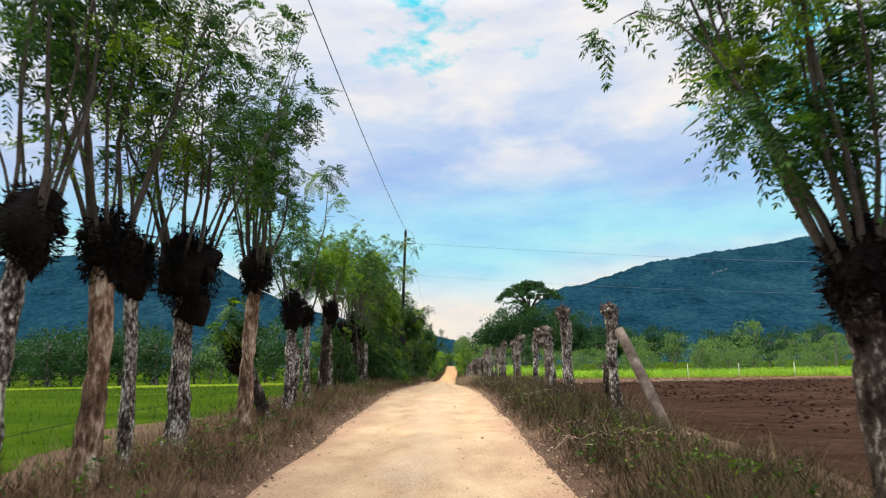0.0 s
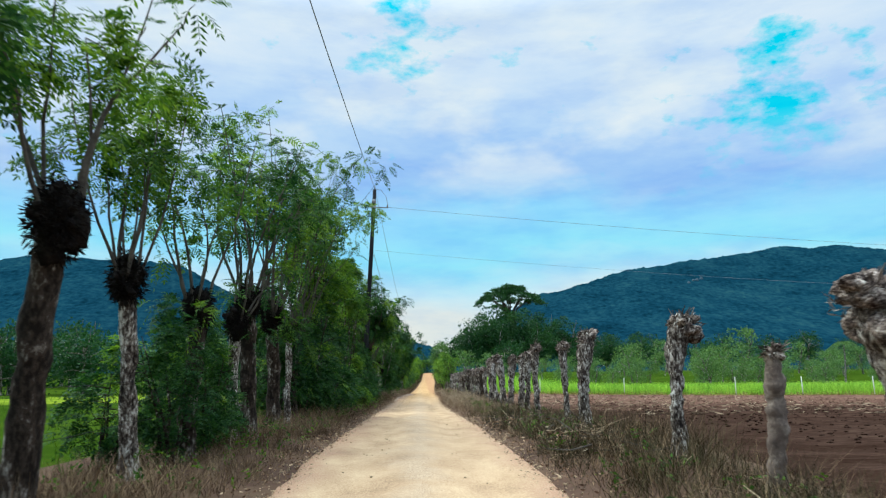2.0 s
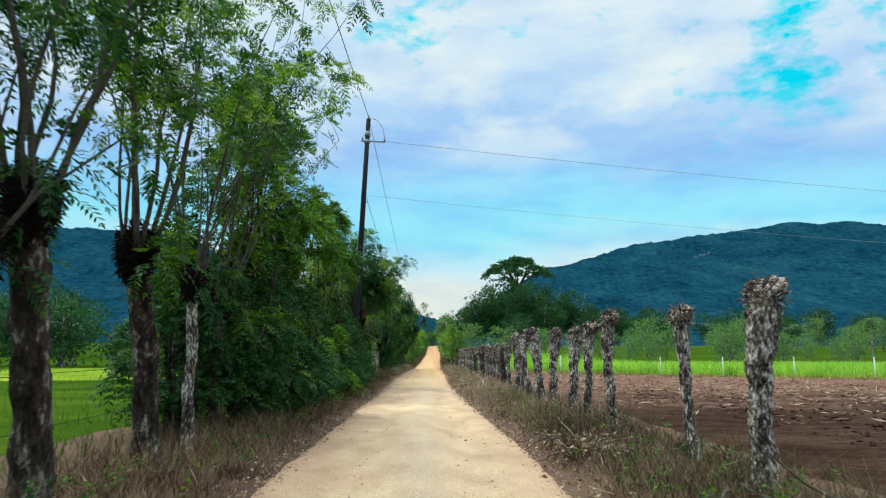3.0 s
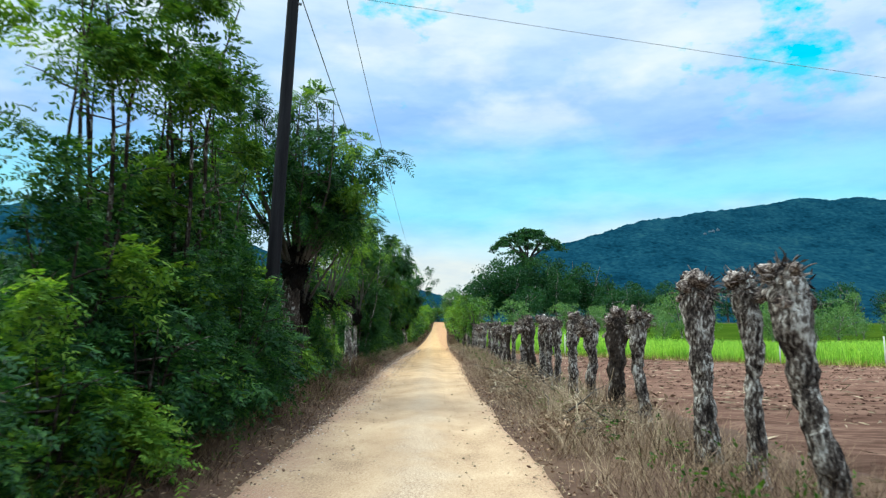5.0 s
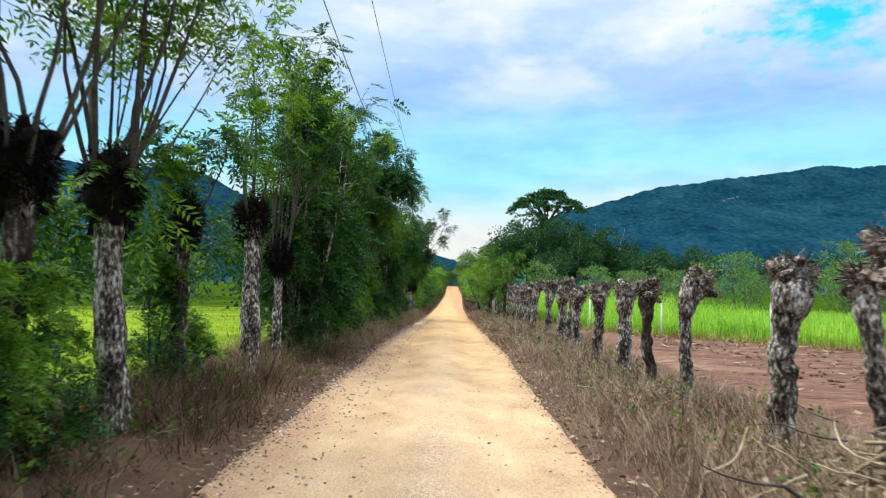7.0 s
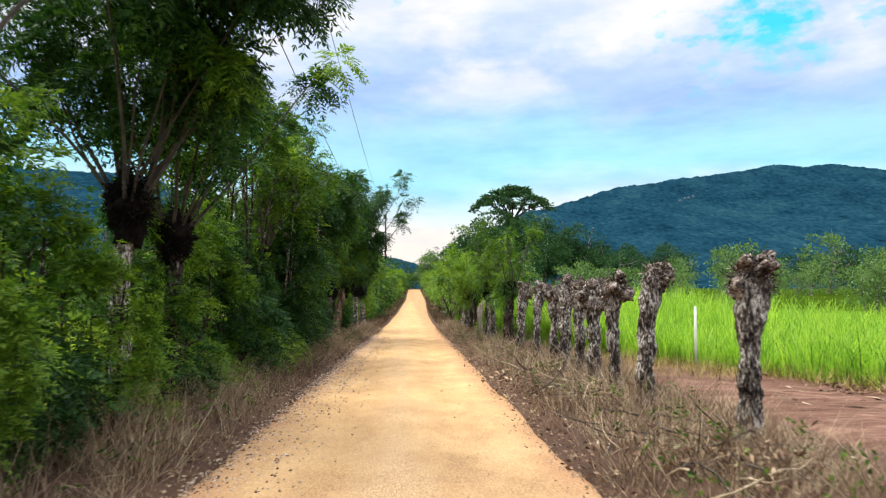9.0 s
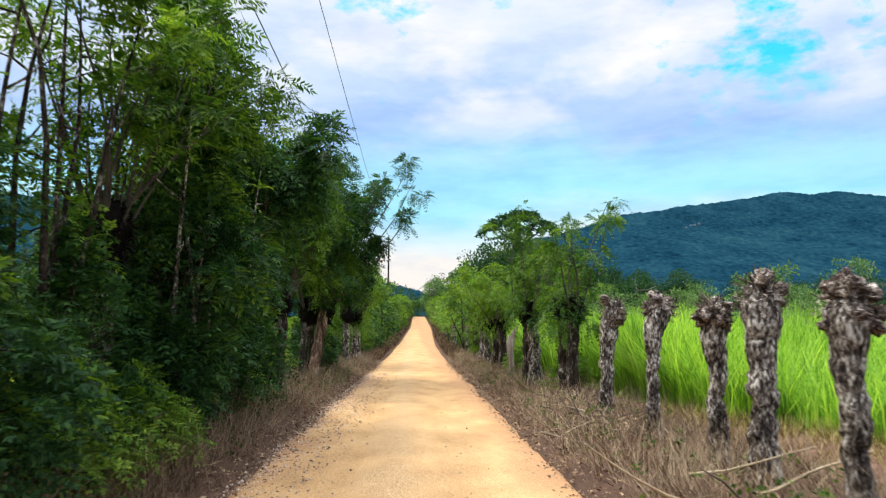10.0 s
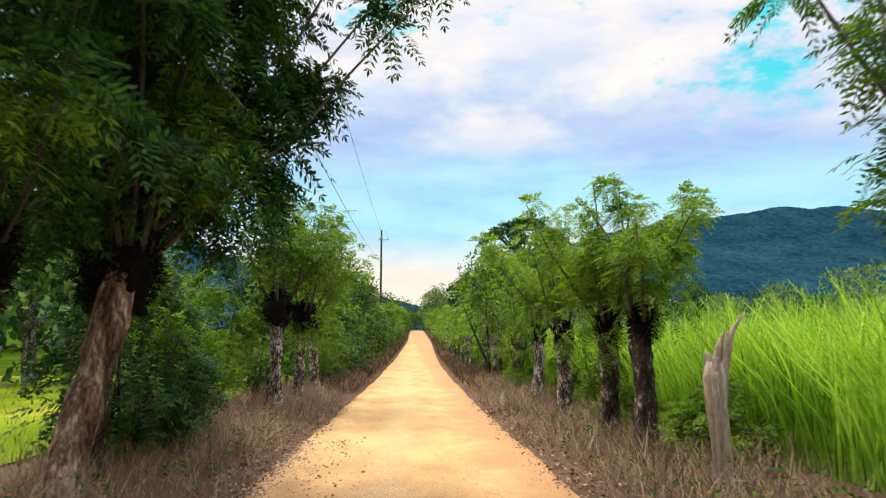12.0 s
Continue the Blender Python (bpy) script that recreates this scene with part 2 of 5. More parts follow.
M_MOSS = material("dark_moss", [(0.3, (0.005, 0.004, 0.004)), (0.55, (0.012, 0.010, 0.009)), (0.78, (0.032, 0.028, 0.020))], scale=5, fine=40, bump=0.9, distance=0.05)
M_BARK = material("lichened_bark", [(0.41, (0.014, 0.011, 0.010)), (0.485, (0.080, 0.064, 0.054)), (0.53, (0.21, 0.182, 0.156)), (0.61, (0.58, 0.55, 0.50))], scale=6.0, fine=36, bump=1.0, distance=0.05, stretch=(1, 1, 0.42), detail=0.56)
M_BURR = material("gnarled_burr", [(0.40, (0.016, 0.011, 0.010)), (0.48, (0.085, 0.063, 0.054)), (0.54, (0.25, 0.20, 0.17)), (0.63, (0.56, 0.50, 0.44))], scale=11.0, fine=45, bump=1.0, distance=0.04, detail=0.5)
M_SPLINTER = material("splintered_wood", [(0.3, (0.035, 0.026, 0.022)), (0.55, (0.14, 0.108, 0.09)), (0.8, (0.36, 0.30, 0.25))], scale=5, fine=30, bump=0.2, island=0.5)
M_BARK_BROWN = material("brown_bark", [(0.40, (0.035, 0.022, 0.015)), (0.50, (0.15, 0.09, 0.06)), (0.58, (0.38, 0.28, 0.21)), (0.66, (0.62, 0.56, 0.48))], scale=5.5, fine=30, bump=1.0, distance=0.05, stretch=(1, 1, 0.3), detail=0.4)
M_BARK_DARK = material("dark_bark", [(0.42, (0.014, 0.011, 0.009)), (0.54, (0.05, 0.038, 0.03)), (0.60, (0.20, 0.175, 0.15)), (0.68, (0.50, 0.48, 0.44))], scale=6, fine=26, bump=1.0, distance=0.05, stretch=(1, 1, 0.5), detail=0.4)
M_WOOD = material("weathered_wood", [(0.35, (0.10, 0.075, 0.06)), (0.5, (0.24, 0.19, 0.15)), (0.66, (0.48, 0.42, 0.36))], scale=3, fine=30, bump=0.6, stretch=(4, 4, 0.3), detail=0.45)
M_POLE = material("pole_wood", [(0.35, (0.008, 0.008, 0.010)), (0.65, (0.028, 0.027, 0.030))], scale=2, fine=30, bump=0.4, stretch=(5, 5, 0.2))
M_METAL = material("dull_metal", [(0.3, (0.10, 0.10, 0.11)), (0.7, (0.22, 0.22, 0.23))], scale=5, rough=0.5, bump=0.1, gloss=0.5)
M_WHITE = material("whitewashed_post", [(0.3, (0.38, 0.37, 0.33)), (0.7, (0.74, 0.73, 0.68))], scale=5, bump=0.2)
# wooded ridges; the blue of distance haze is painted into the base colour
M_HILL = material("haze_blue_slope", [(0.34, (0.0025, 0.012, 0.020)), (0.48, (0.006, 0.026, 0.043)), (0.60, (0.012, 0.041, 0.057)), (0.74, (0.025, 0.064, 0.067))], scale=0.011, fine=0.10, bump=0.3, distance=8.0, detail=0.55, gloss=0.0, stretch=(1.0, 0.45, 1.6))
M_FAR = leaf_material("far_leaf", (0.009, 0.032, 0.014), (0.020, 0.062, 0.020), (0.05, 0.11, 0.03), scale=0.25)
M_FAR_LIGHT = leaf_material("far_light_leaf", (0.045, 0.10, 0.034), (0.105, 0.19, 0.060), (0.20, 0.30, 0.10), scale=0.25)

rng = np.random.default_rng(7)


# ---- building helpers ----
def mesh(name, verts, faces, mat, smooth=False):
    """One mesh from vertices and faces of one size."""
    me = bpy.data.meshes.new(name)
    verts, faces = np.asarray(verts, np.float32), np.asarray(faces, np.int32)
    n, k = faces.shape
    me.vertices.add(len(verts))
    me.vertices.foreach_set("co", verts.ravel())
    me.loops.add(n * k)
    me.loops.foreach_set("vertex_index", faces.ravel())
    me.polygons.add(n)
    me.polygons.foreach_set("loop_start", np.arange(0, n * k, k, dtype=np.int32))
    if smooth:
        me.polygons.foreach_set("use_smooth", np.ones(n, bool))
    me.update(calc_edges=True)
    me.materials.append(mat)
    return me


def part(name, shape, mat, parent, label="", smooth=False):
    """Links a shape (vertices, faces) as one mesh under a thing or a part."""
    ob = new(name, mesh(name, *shape, mat, smooth))
    ob.parent = parent
    return tagged(ob, label)


def joined(shapes):
    vs, fs, n = [], [], 0
    for v, f in shapes:
        vs.append(v)
        fs.append(np.asarray(f) + n)
        n += len(v)
    return np.concatenate(vs), np.concatenate(fs)


def tube(points, radii, sides=7, rough=0.0, seed=0):
    """A tapered, closed limb along points, as quads; rough: how far the bark swells in and out, as a part of the radius."""
    p, r = np.asarray(points, float), np.asarray(radii, float)
    d = np.gradient(p, axis=0)
    d /= np.linalg.norm(d, axis=1, keepdims=True) + 1e-9
    ref = np.eye(3)[[int(np.argmin(np.abs(d).max(0)))]]  # one axis for the whole limb, so that it does not twist
    a = np.cross(d, ref)
    a /= np.linalg.norm(a, axis=1, keepdims=True) + 1e-9
    b = np.cross(d, a)
    w = np.linspace(0, 2 * np.pi, sides, endpoint=False)
    rr = np.repeat(r[:, None], sides, 1)
    if rough:
        g = np.random.default_rng(seed)
        k = g.uniform(-1, 1, (len(p), sides))
        k = (k + np.roll(k, 1, 1) + np.roll(k, 1, 0)) / 2
        lobes = sum(np.cos(w * m + g.uniform(0, 6.3) + np.linspace(0, g.uniform(-2, 2), len(p))[:, None]) for m in (2, 3)) * 0.5
        rr = rr * (1 + rough * (k + lobes * 0.6))
    v = p[:, None] + rr[..., None] * (np.cos(w)[None, :, None] * a[:, None] + np.sin(w)[None, :, None] * b[:, None])
    v = np.concatenate([v.reshape(-1, 3), p[:1], p[-1:]])
    n = len(p)
    i, j = np.meshgrid(np.arange(n - 1), np.arange(sides), indexing="ij")
    k = (j + 1) % sides
    f = np.stack([i * sides + j, i * sides + k, (i + 1) * sides + k, (i + 1) * sides + j], -1).reshape(-1, 4)
    return v, f



def capped(points, radii, sides=7, rough=0.0, seed=0):
    """A limb whose ends are drawn together, so that it is closed."""
    p, r = list(map(np.asarray, points)), list(radii)
    return tube([p[0]] + p + [p[-1]], [r[0] * 0.02] + r + [r[-1] * 0.05], sides, rough, seed)


def bent(start, aim, length, g, steps=5, wander=0.12, lift=0.0):
    """Points of a limb that wanders from its aim."""
    d = np.asarray(aim, float) / np.linalg.norm(aim)
    p = [np.asarray(start, float)]
    for _ in range(steps):
        d = d + g.normal(0, wander, 3) + (0, 0, lift)
        d /= np.linalg.norm(d)
        p.append(p[-1] + d * length / steps)
    return np.array(p)


def unit(v):
    return v / (np.linalg.norm(v, axis=-1, keepdims=True) + 1e-9)


def leaves(at, way, size, slim, g):
    """Folded leaf blades, one quad each: at (n, 3), way (n, 3) their direction, size (n,) their length."""
    n = len(at)
    way = unit(way)
    side = unit(np.cross(way, g.normal(0, 1, (n, 3))))
    up = np.cross(side, way)
    size = np.broadcast_to(size, (n,))[:, None]
    mid = at + way * size * 0.45 + up * size * 0.06
    v = np.stack([at, mid + side * size * slim, at + way * size, mid - side * size * slim], 1)
    return v.reshape(-1, 3), np.arange(4 * n).reshape(n, 4)


def sprays(at, way, length, pairs, leaf, slim, g, droop=0.5):
    """Feathered leaves: along each stalk stand pairs of leaflets that hang a little."""
    s, way = len(at), unit(way)
    across = unit(np.cross(way, g.normal(0, 1, (s, 3))))
    k = np.linspace(0.2, 1.0, pairs)
    base = at[:, None] + way[:, None] * (k[None, :, None] * length) - np.array([0, 0, 1.0]) * (k[None, :, None] ** 2 * length * droop * 0.5)
    both = np.stack([across[:, None] * 1.0 + way[:, None] * 0.5, -across[:, None] * 1.0 + way[:, None] * 0.5], 2)
    both = np.broadcast_to(both, (s, pairs, 2, 3)) - np.array([0, 0, droop * 0.7])
    both = both + g.normal(0, 0.22, (s, pairs, 2, 3))
    pos = np.broadcast_to(base[:, :, None], (s, pairs, 2, 3))
    return leaves(pos.reshape(-1, 3), both.reshape(-1, 3), leaf * g.uniform(0.7, 1.2, s * pairs * 2), slim, g)


def fronds(at, way, length, pairs, leaf, slim, g, droop=0.45):
    """Feathered leaves that lie flat: a stalk that bows down, pairs of slim leaflets and one at the tip."""
    s, way = len(at), unit(way)
    across = unit(np.cross(way, np.array([0, 0, 1.0]) + g.normal(0, 0.45, (s, 3))))
    long = length * g.uniform(0.65, 1.2, (s, 1, 1))
    k = np.linspace(0.16, 1.0, pairs)[None, :, None]
    down = np.array([0, 0, -1.0])
    spine = at[:, None] + way[:, None] * (k * long) + down * (k ** 2 * long * droop)
    along = unit(way[:, None] + down * (2 * k * droop) * 0.7)
    rows, size = [], leaf * (0.72 + 0.5 * np.sin(np.pi * np.clip(k, 0, 0.95)))
    for flank in (1, -1):
        d = unit(across[:, None] * flank + along * 0.55 + down * 0.22 + g.normal(0, 0.10, (s, pairs, 3)))
        mid = spine + d * size * 0.45
        wide = along * size * slim
        rows.append(np.stack([spine, mid + wide, spine + d * size, mid - wide], 2))
    v = np.stack(rows, 2).reshape(-1, 3)
    tip, end = spine[:, -1], unit(along[:, -1])
    w = across * leaf * slim
    v = np.concatenate([v, np.stack([tip, tip + end * leaf * 0.5 + w, tip + end * leaf, tip + end * leaf * 0.5 - w], 1).reshape(-1, 3),
                        np.stack([at, (at + tip) / 2 + across * 0.004 - down * long[:, 0] * droop * 0.25, tip, (at + tip) / 2 - across * 0.004 - down * long[:, 0] * droop * 0.25], 1).reshape(-1, 3)])
    return v, np.arange(len(v)).reshape(-1, 4)


def ball_points(n, g):
    return unit(g.normal(0, 1, (n, 3))) * g.uniform(0, 1, (n, 1)) ** (1 / 2.2)


def level(x, y):
    """The height of the ground: a low crest, then a long rise to the end of the road."""
    ys = np.array([-60, -20, -5, 6, 13, 21, 27, 35, 43, 51, 58, 66, 73, 80, 88, 100, 118, 140, 190, 263, 340, 500, 4000.0])
    zs = np.array([-1.0, -0.85, -0.58, -0.24, 0.0, 0.24, 0.28, 0.23, 0.15, 0.05, 0.05, 0.06, 0.0, -0.11, -0.24, -0.42, -0.58, -0.45, 0.9, 3.3, 4.2, 5.0, 5.0])
    x, y = np.asarray(x, float), np.asarray(y, float)
    z = (np.interp(y - 3, ys, zs) + np.interp(y, ys, zs) + np.interp(y + 3, ys, zs)) / 3
    return z


def middle(y):
    """The road's centre line."""
    return -0.12 + 0.0125 * np.maximum(np.asarray(y, float) - 20, 0) * np.clip((np.asarray(y, float) - 60) / 120, 0, 1)


def narrow(y, side=1):
    """How far litter and grass have crept over the road's edge."""
    return np.where(np.asarray(side) > 0, np.interp(y, [20, 32, 40, 56, 66, 80, 92], [0.04, 0.10, 0.32, 0.36, 0.20, 0.10, 0.0]), 0.0)


def sheet(name, xs, ys, height, mat, label, category, kind="structure"):
    x, y = np.meshgrid(xs, ys)
    z = height(x, y)
    v = np.stack([x, y, z], -1).reshape(-1, 3)
    nx = len(xs)
    i, j = np.meshgrid(np.arange(len(ys) - 1), np.arange(nx - 1), indexing="ij")
    f = np.stack([i * nx + j, i * nx + j + 1, (i + 1) * nx + j + 1, (i + 1) * nx + j], -1).reshape(-1, 4)
    return tagged(new(name, mesh(name, v, f, mat, True)), label, category, kind=kind)


def wave(x, y, s, seed=0):
    """Cheap smooth unevenness."""
    g = np.random.default_rng(seed)
    z = 0
    for _ in range(7):
        a, b, c = g.normal(0, s, 3)
        z = z + np.sin(x * a + y * b + c * 9)
    return z / 7


# ---- ground, road, fields ----
near_x = np.concatenate([-np.geomspace(3000, 6, 45), np.linspace(-5.5, 5.5, 45), np.geomspace(6, 3000, 45)])
near_y = np.concatenate([np.linspace(-60, -12, 14), np.arange(-11, 130, 0.8), np.geomspace(131, 4200, 60)])


def verge(x, y):
    d = np.abs(x - middle(y))
    bank = np.clip((d + narrow(y, x - middle(y)) - 1.6) / 1.0, 0, 1) * 0.14 * np.clip((8 - d) / 4, 0, 1)
    return level(x, y) + bank + wave(x, y, 1.1, 2) * 0.05 * np.clip(d - 1.5, 0, 1) - 0.05 * np.clip(2.0 - narrow(y, x - middle(y)) - d, 0, 1)


sheet("ground", near_x, near_y, verge, M_GROUND, "brown earth verge with patches of low grass", "ground")

road_y = np.concatenate([np.linspace(-60, -8, 60), np.arange(-7.5, 110, 0.25), np.arange(111, 265, 1.5)])
k = np.linspace(-1, 1, 41)
ky, kx = np.meshgrid(road_y, k, indexing="ij")
half = 1.78 + 0.10 * wave(ky * 0 + np.sign(kx), ky, 0.9, 5) + 0.05 * wave(np.sign(kx) * 3, ky, 4.0, 6) - narrow(ky, kx)
rx = middle(ky) + kx * half
ruts = -0.035 * (np.exp(-((np.abs(kx) - 0.45) / 0.16) ** 2)) + 0.02 * np.exp(-(kx / 0.2) ** 2)
rz = level(rx, ky) + 0.03 + 0.02 * (1 - kx ** 2) + ruts + 0.005 * wave(rx, ky, 7.0, 8) - 0.10 * np.clip((np.abs(kx) - 0.93) / 0.07, 0, 1)
n = len(k)
i, j = np.meshgrid(np.arange(len(road_y) - 1), np.arange(n - 1), indexing="ij")
road = new("road", mesh("road", np.stack([rx, ky, rz], -1).reshape(-1, 3),
                        np.stack([i * n + j, i * n + j + 1, (i + 1) * n + j + 1, (i + 1) * n + j], -1).reshape(-1, 4), M_ROAD, True))
tagged(road, "unpaved ochre sand road with shallow wheel ruts", "dirt road", kind="structure")

# pasture left of the trees
sheet("meadow", -np.concatenate([np.arange(4.6, 14, 0.35), np.geomspace(14, 90, 20)])[::-1], np.arange(52, 124, 0.7),
      lambda x, y: level(x, y) + 0.15 + 0.06 * wave(x, y, 1.3, 11) - 0.10 * np.clip(1 - (y - 56 - 6 * wave(x, y, 0.16, 61)) / 3, 0, 4) - 0.10 * np.clip((y - 119 - 5 * wave(x, y, 0.2, 62)) / 2, 0, 4) - 0.10 * np.clip((-x - 34 - 14 * wave(x, y, 0.12, 63)) / 5, 0, 6), M_MEADOW, "yellow-green meadow behind the roadside trees, sunlight put into its colour", "meadow")
sheet("pasture", -np.concatenate([np.arange(4.2, 14, 0.35), np.geomspace(14, 260, 40)])[::-1], np.concatenate([np.arange(-30, 125, 0.8), np.geomspace(126, 420, 30)]),
      lambda x, y: level(x, y) + 0.10 + 0.06 * wave(x, y, 1.3, 11) + np.clip(-x - 40, 0, 300) * 0.008, M_PASTURE, "bright green grazed pasture behind the roadside trees", "pasture")


# ploughed field right of the fence; the crop begins along a slanting edge
def crop_edge(x):
    return 58 + 22 * np.exp(-(np.maximum(x, 4.4) - 6) / 9)


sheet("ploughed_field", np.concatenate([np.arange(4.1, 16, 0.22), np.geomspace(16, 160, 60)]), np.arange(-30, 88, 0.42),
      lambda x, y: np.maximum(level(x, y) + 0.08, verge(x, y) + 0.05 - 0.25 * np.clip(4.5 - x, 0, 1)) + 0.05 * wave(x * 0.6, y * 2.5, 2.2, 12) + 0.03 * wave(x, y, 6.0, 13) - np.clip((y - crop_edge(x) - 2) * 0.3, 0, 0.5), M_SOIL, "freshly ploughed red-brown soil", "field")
sheet("crop_ground", np.concatenate([np.arange(4.3, 20, 0.6), np.geomspace(20, 220, 30)]), np.concatenate([np.arange(50, 140, 1.0), np.geomspace(141, 320, 12)]),
      lambda x, y: level(x, y) + 0.06 + 0.04 * wave(x, y, 2.0, 14) - np.clip((crop_edge(x) - y) * 0.3, 0, 0.5), M_PASTURE, "green ground under a standing crop", "field")


def blades(x, y, z, height, width, lean, g, bends=2):
    """Standing grass blades as strips of quads that narrow and bow."""
    n = len(x)
    a = g.uniform(0, 6.283, n)
    side = np.stack([np.cos(a), np.sin(a), np.zeros(n)], -1)
    b = a + g.normal(1.57, 0.4, n)
    bow = np.stack([np.cos(b), np.sin(b), np.zeros(n)], -1) * (lean * g.uniform(0.2, 1.4, n) * height)[:, None]
    foot = np.stack([x, y, z], -1)
    rows = []
    for q in np.linspace(0, 1, bends + 1):
        c = foot + bow * q ** 2 + np.array([0, 0, 1.0]) * (height * (q - 0.25 * lean * q ** 2))[:, None]
        w = side * (width * (1 - 0.85 * q) / 2)[:, None]
        rows += [c - w, c + w]
    v = np.stack(rows, 1).reshape(-1, 3)
    m = 2 * (bends + 1)
    s = np.arange(n)[:, None] * m
    f = np.concatenate([np.concatenate([s + 2 * q, s + 2 * q + 1, s + 2 * q + 3, s + 2 * q + 2], 1) for q in range(bends)])
    return v, f


# ---- trees ----
def burl(v, amount, scale, seed):
    """Pushes points in and out by smooth noise, for burrs and hollows."""
    g = np.random.default_rng(seed)
    d = 0
    for k in range(10):
        w = g.normal(0, scale * (1 + k * 0.35), 3)
        d = d + np.sin(v @ w + g.uniform(0, 6.3)) / (1 + 0.25 * k)
    mid = v.mean(0)
    out = (v - mid) * (1, 1, 0.35)
    return v + unit(out) * (d * amount * 0.35)[:, None]


def pollard(name, height, radius, lean, shoots, spread, reach, leaf_mat, bark, label, g, head=0.34, leafy=1.0, density=15, head_mat=None, size=0.088, start=0.35, group="roadside pollard trees", lean_crown=(0, 0), limb=0.032, arms=(), skirt=0):
    """A lopped live-fence tree: a short trunk, a shaggy head, and tall shoots with feathered leaves."""
    thing = tagged(new(name), label, "tree", group)
    top = np.array([lean[0], lean[1], height])
    q = np.linspace(0, 1, 22)[:, None]
    bow = np.concatenate([np.zeros((1, 3)), g.normal(0, 0.035, (21, 3)).cumsum(0) * 0.3])
    path = np.concatenate([[(0, 0, -0.25)], q * top + bow * (1 - q * 0.6)])
    radii = radius * np.interp(np.linspace(0, 1, len(path)), [0, 0.12, 0.5, 0.8, 1], [1.45, 1.12, 0.9, 0.95, 0.8])
    v, f = capped(path, list(radii), 14, 0.10, int(g.integers(1e6)))
    part("trunk", (burl(v, radius * 0.22, 7.0, int(g.integers(1e6))), f), bark, thing, smooth=True)
    k = head * np.array([-1.7, -1.3, -0.9, -0.5, -0.1, 0.25, 0.5, 0.62])
    v, f = capped(top + np.stack([k * 0, k * 0, k], -1) + np.concatenate([g.normal(0, head * 0.08, (8, 2)), np.zeros((8, 1))], 1), list(head * np.array([0.34, 0.42, 0.52, 0.60, 0.62, 0.54, 0.36, 0.1])), 16, 0.15, int(g.integers(1e6)))
    lumps = [(burl(burl(v, head * 0.28, 5.0, int(g.integers(1e6))), head * 0.16, 17.0, int(g.integers(1e6))), f)]
    for _ in range(7):
        d = unit(g.normal(0, 1, 3) * (1, 1, 0.4) + (0, 0, 0.35))
        lumps.append(capped(bent(top + d * head * 0.4 - (0, 0, head * g.uniform(-0.1, 0.7)), d, head * g.uniform(0.35, 0.75), g, 4, 0.25), [head * w for w in (0.2, 0.19, 0.17, 0.16, 0.1)], 7, 0.25, int(g.integers(1e6))))
    n = int(3000 * head / 0.34)
    b = unit(g.normal(0, 1, (n, 3)))
    hair = leaves(top - (0, 0, head * 0.35) + b * head * (0.72, 0.72, 1.15) * g.uniform(0.6, 1.2, (n, 1)), b * 0.5 + g.normal(0, 0.9, (n, 3)) - (0, 0, 0.5), g.uniform(0.04, 0.12, n), 0.10, g)
    part("head", joined(lumps + [hair]), head_mat or M_MOSS, thing, "dark shaggy pollard head with stubs")
    at, way = [], []
    for s in range(shoots + len(arms)):
        limbs = []
        a = 6.283 * s / shoots + g.normal(0, 0.5)
        out = spread * g.uniform(0.2, 1.0)
        length = reach * g.uniform(0.6, 1.05)
        p = bent(top + (0.5 * head * np.cos(a), 0.5 * head * np.sin(a), -0.1), (np.cos(a) * out + lean_crown[0], np.sin(a) * out + lean_crown[1], 1), length, g, 7, 0.10, 0.03)
        if s >= shoots:
            arm = np.array(arms[s - shoots], float)
            p = bent(top, arm, np.linalg.norm(arm), g, 7, 0.07, 0.02)
        r = min(max(radius * g.uniform(0.15, 0.27), 0.014), limb)
        limbs.append(tube(p, r * np.linspace(1, 0.2, 8), 6))
        count = int(g.integers(3, 6)) + (3 if s >= shoots else 0)
        for q in np.append(g.uniform(start, 0.95, count), 1.0):
            c = np.array([np.interp(q * 7, np.arange(8), p[:, d]) for d in range(3)])
            side = unit(g.normal(0, 1, 3) * (1, 1, 0.4) + (0, 0, 0.25))
            twig = bent(c, side, reach * g.uniform(0.05, 0.14) * (1.5 - 0.7 * q), g, 3, 0.2)
            limbs.append(tube(twig, r * 0.30 * np.linspace(1, 0.4, 4), 4))
            m = max(3, int(0.9 * density * leafy * g.uniform(0.4, 1.5)))
            tuft = ball_points(m, g) * (g.uniform(0.10, 0.26) * (0.55 + reach * 0.12)) * (1, 1, 0.75)
            at.append(twig[-1] + tuft)
            way.append(unit(tuft + (0, 0, 0.02)) + g.normal(0, 0.45, (m, 3)) - (0, 0, 0.15))
        part("branch", joined(limbs), M_TWIG, thing, smooth=True)
    for _ in range(skirt):
        d = unit(g.normal(0, 1, 3) * (1, 1, 0.3))
        m = int(0.9 * density * g.uniform(0.6, 1.4))
        tuft = ball_points(m, g) * g.uniform(0.16, 0.3)
        at.append(top + d * (0.55, 0.55, 0.2) * g.uniform(0.5, 1.1) + (0, 0, g.uniform(-0.45, 0.5)) + tuft)
        way.append(unit(tuft) + d * 0.5 + g.normal(0, 0.4, (m, 3)) - (0, 0, 0.3))
    at, way = np.concatenate(at), np.concatenate(way)
    fresh = np.zeros(len(at), bool)
    for c in at[g.integers(0, len(at), 5)]:
        fresh |= np.linalg.norm(at - c, axis=1) < reach * 0.10
    crown = part("crown", fronds(at[~fresh], way[~fresh], size * 4.0, 6, size * 1.2, 0.19, g), leaf_mat, thing)
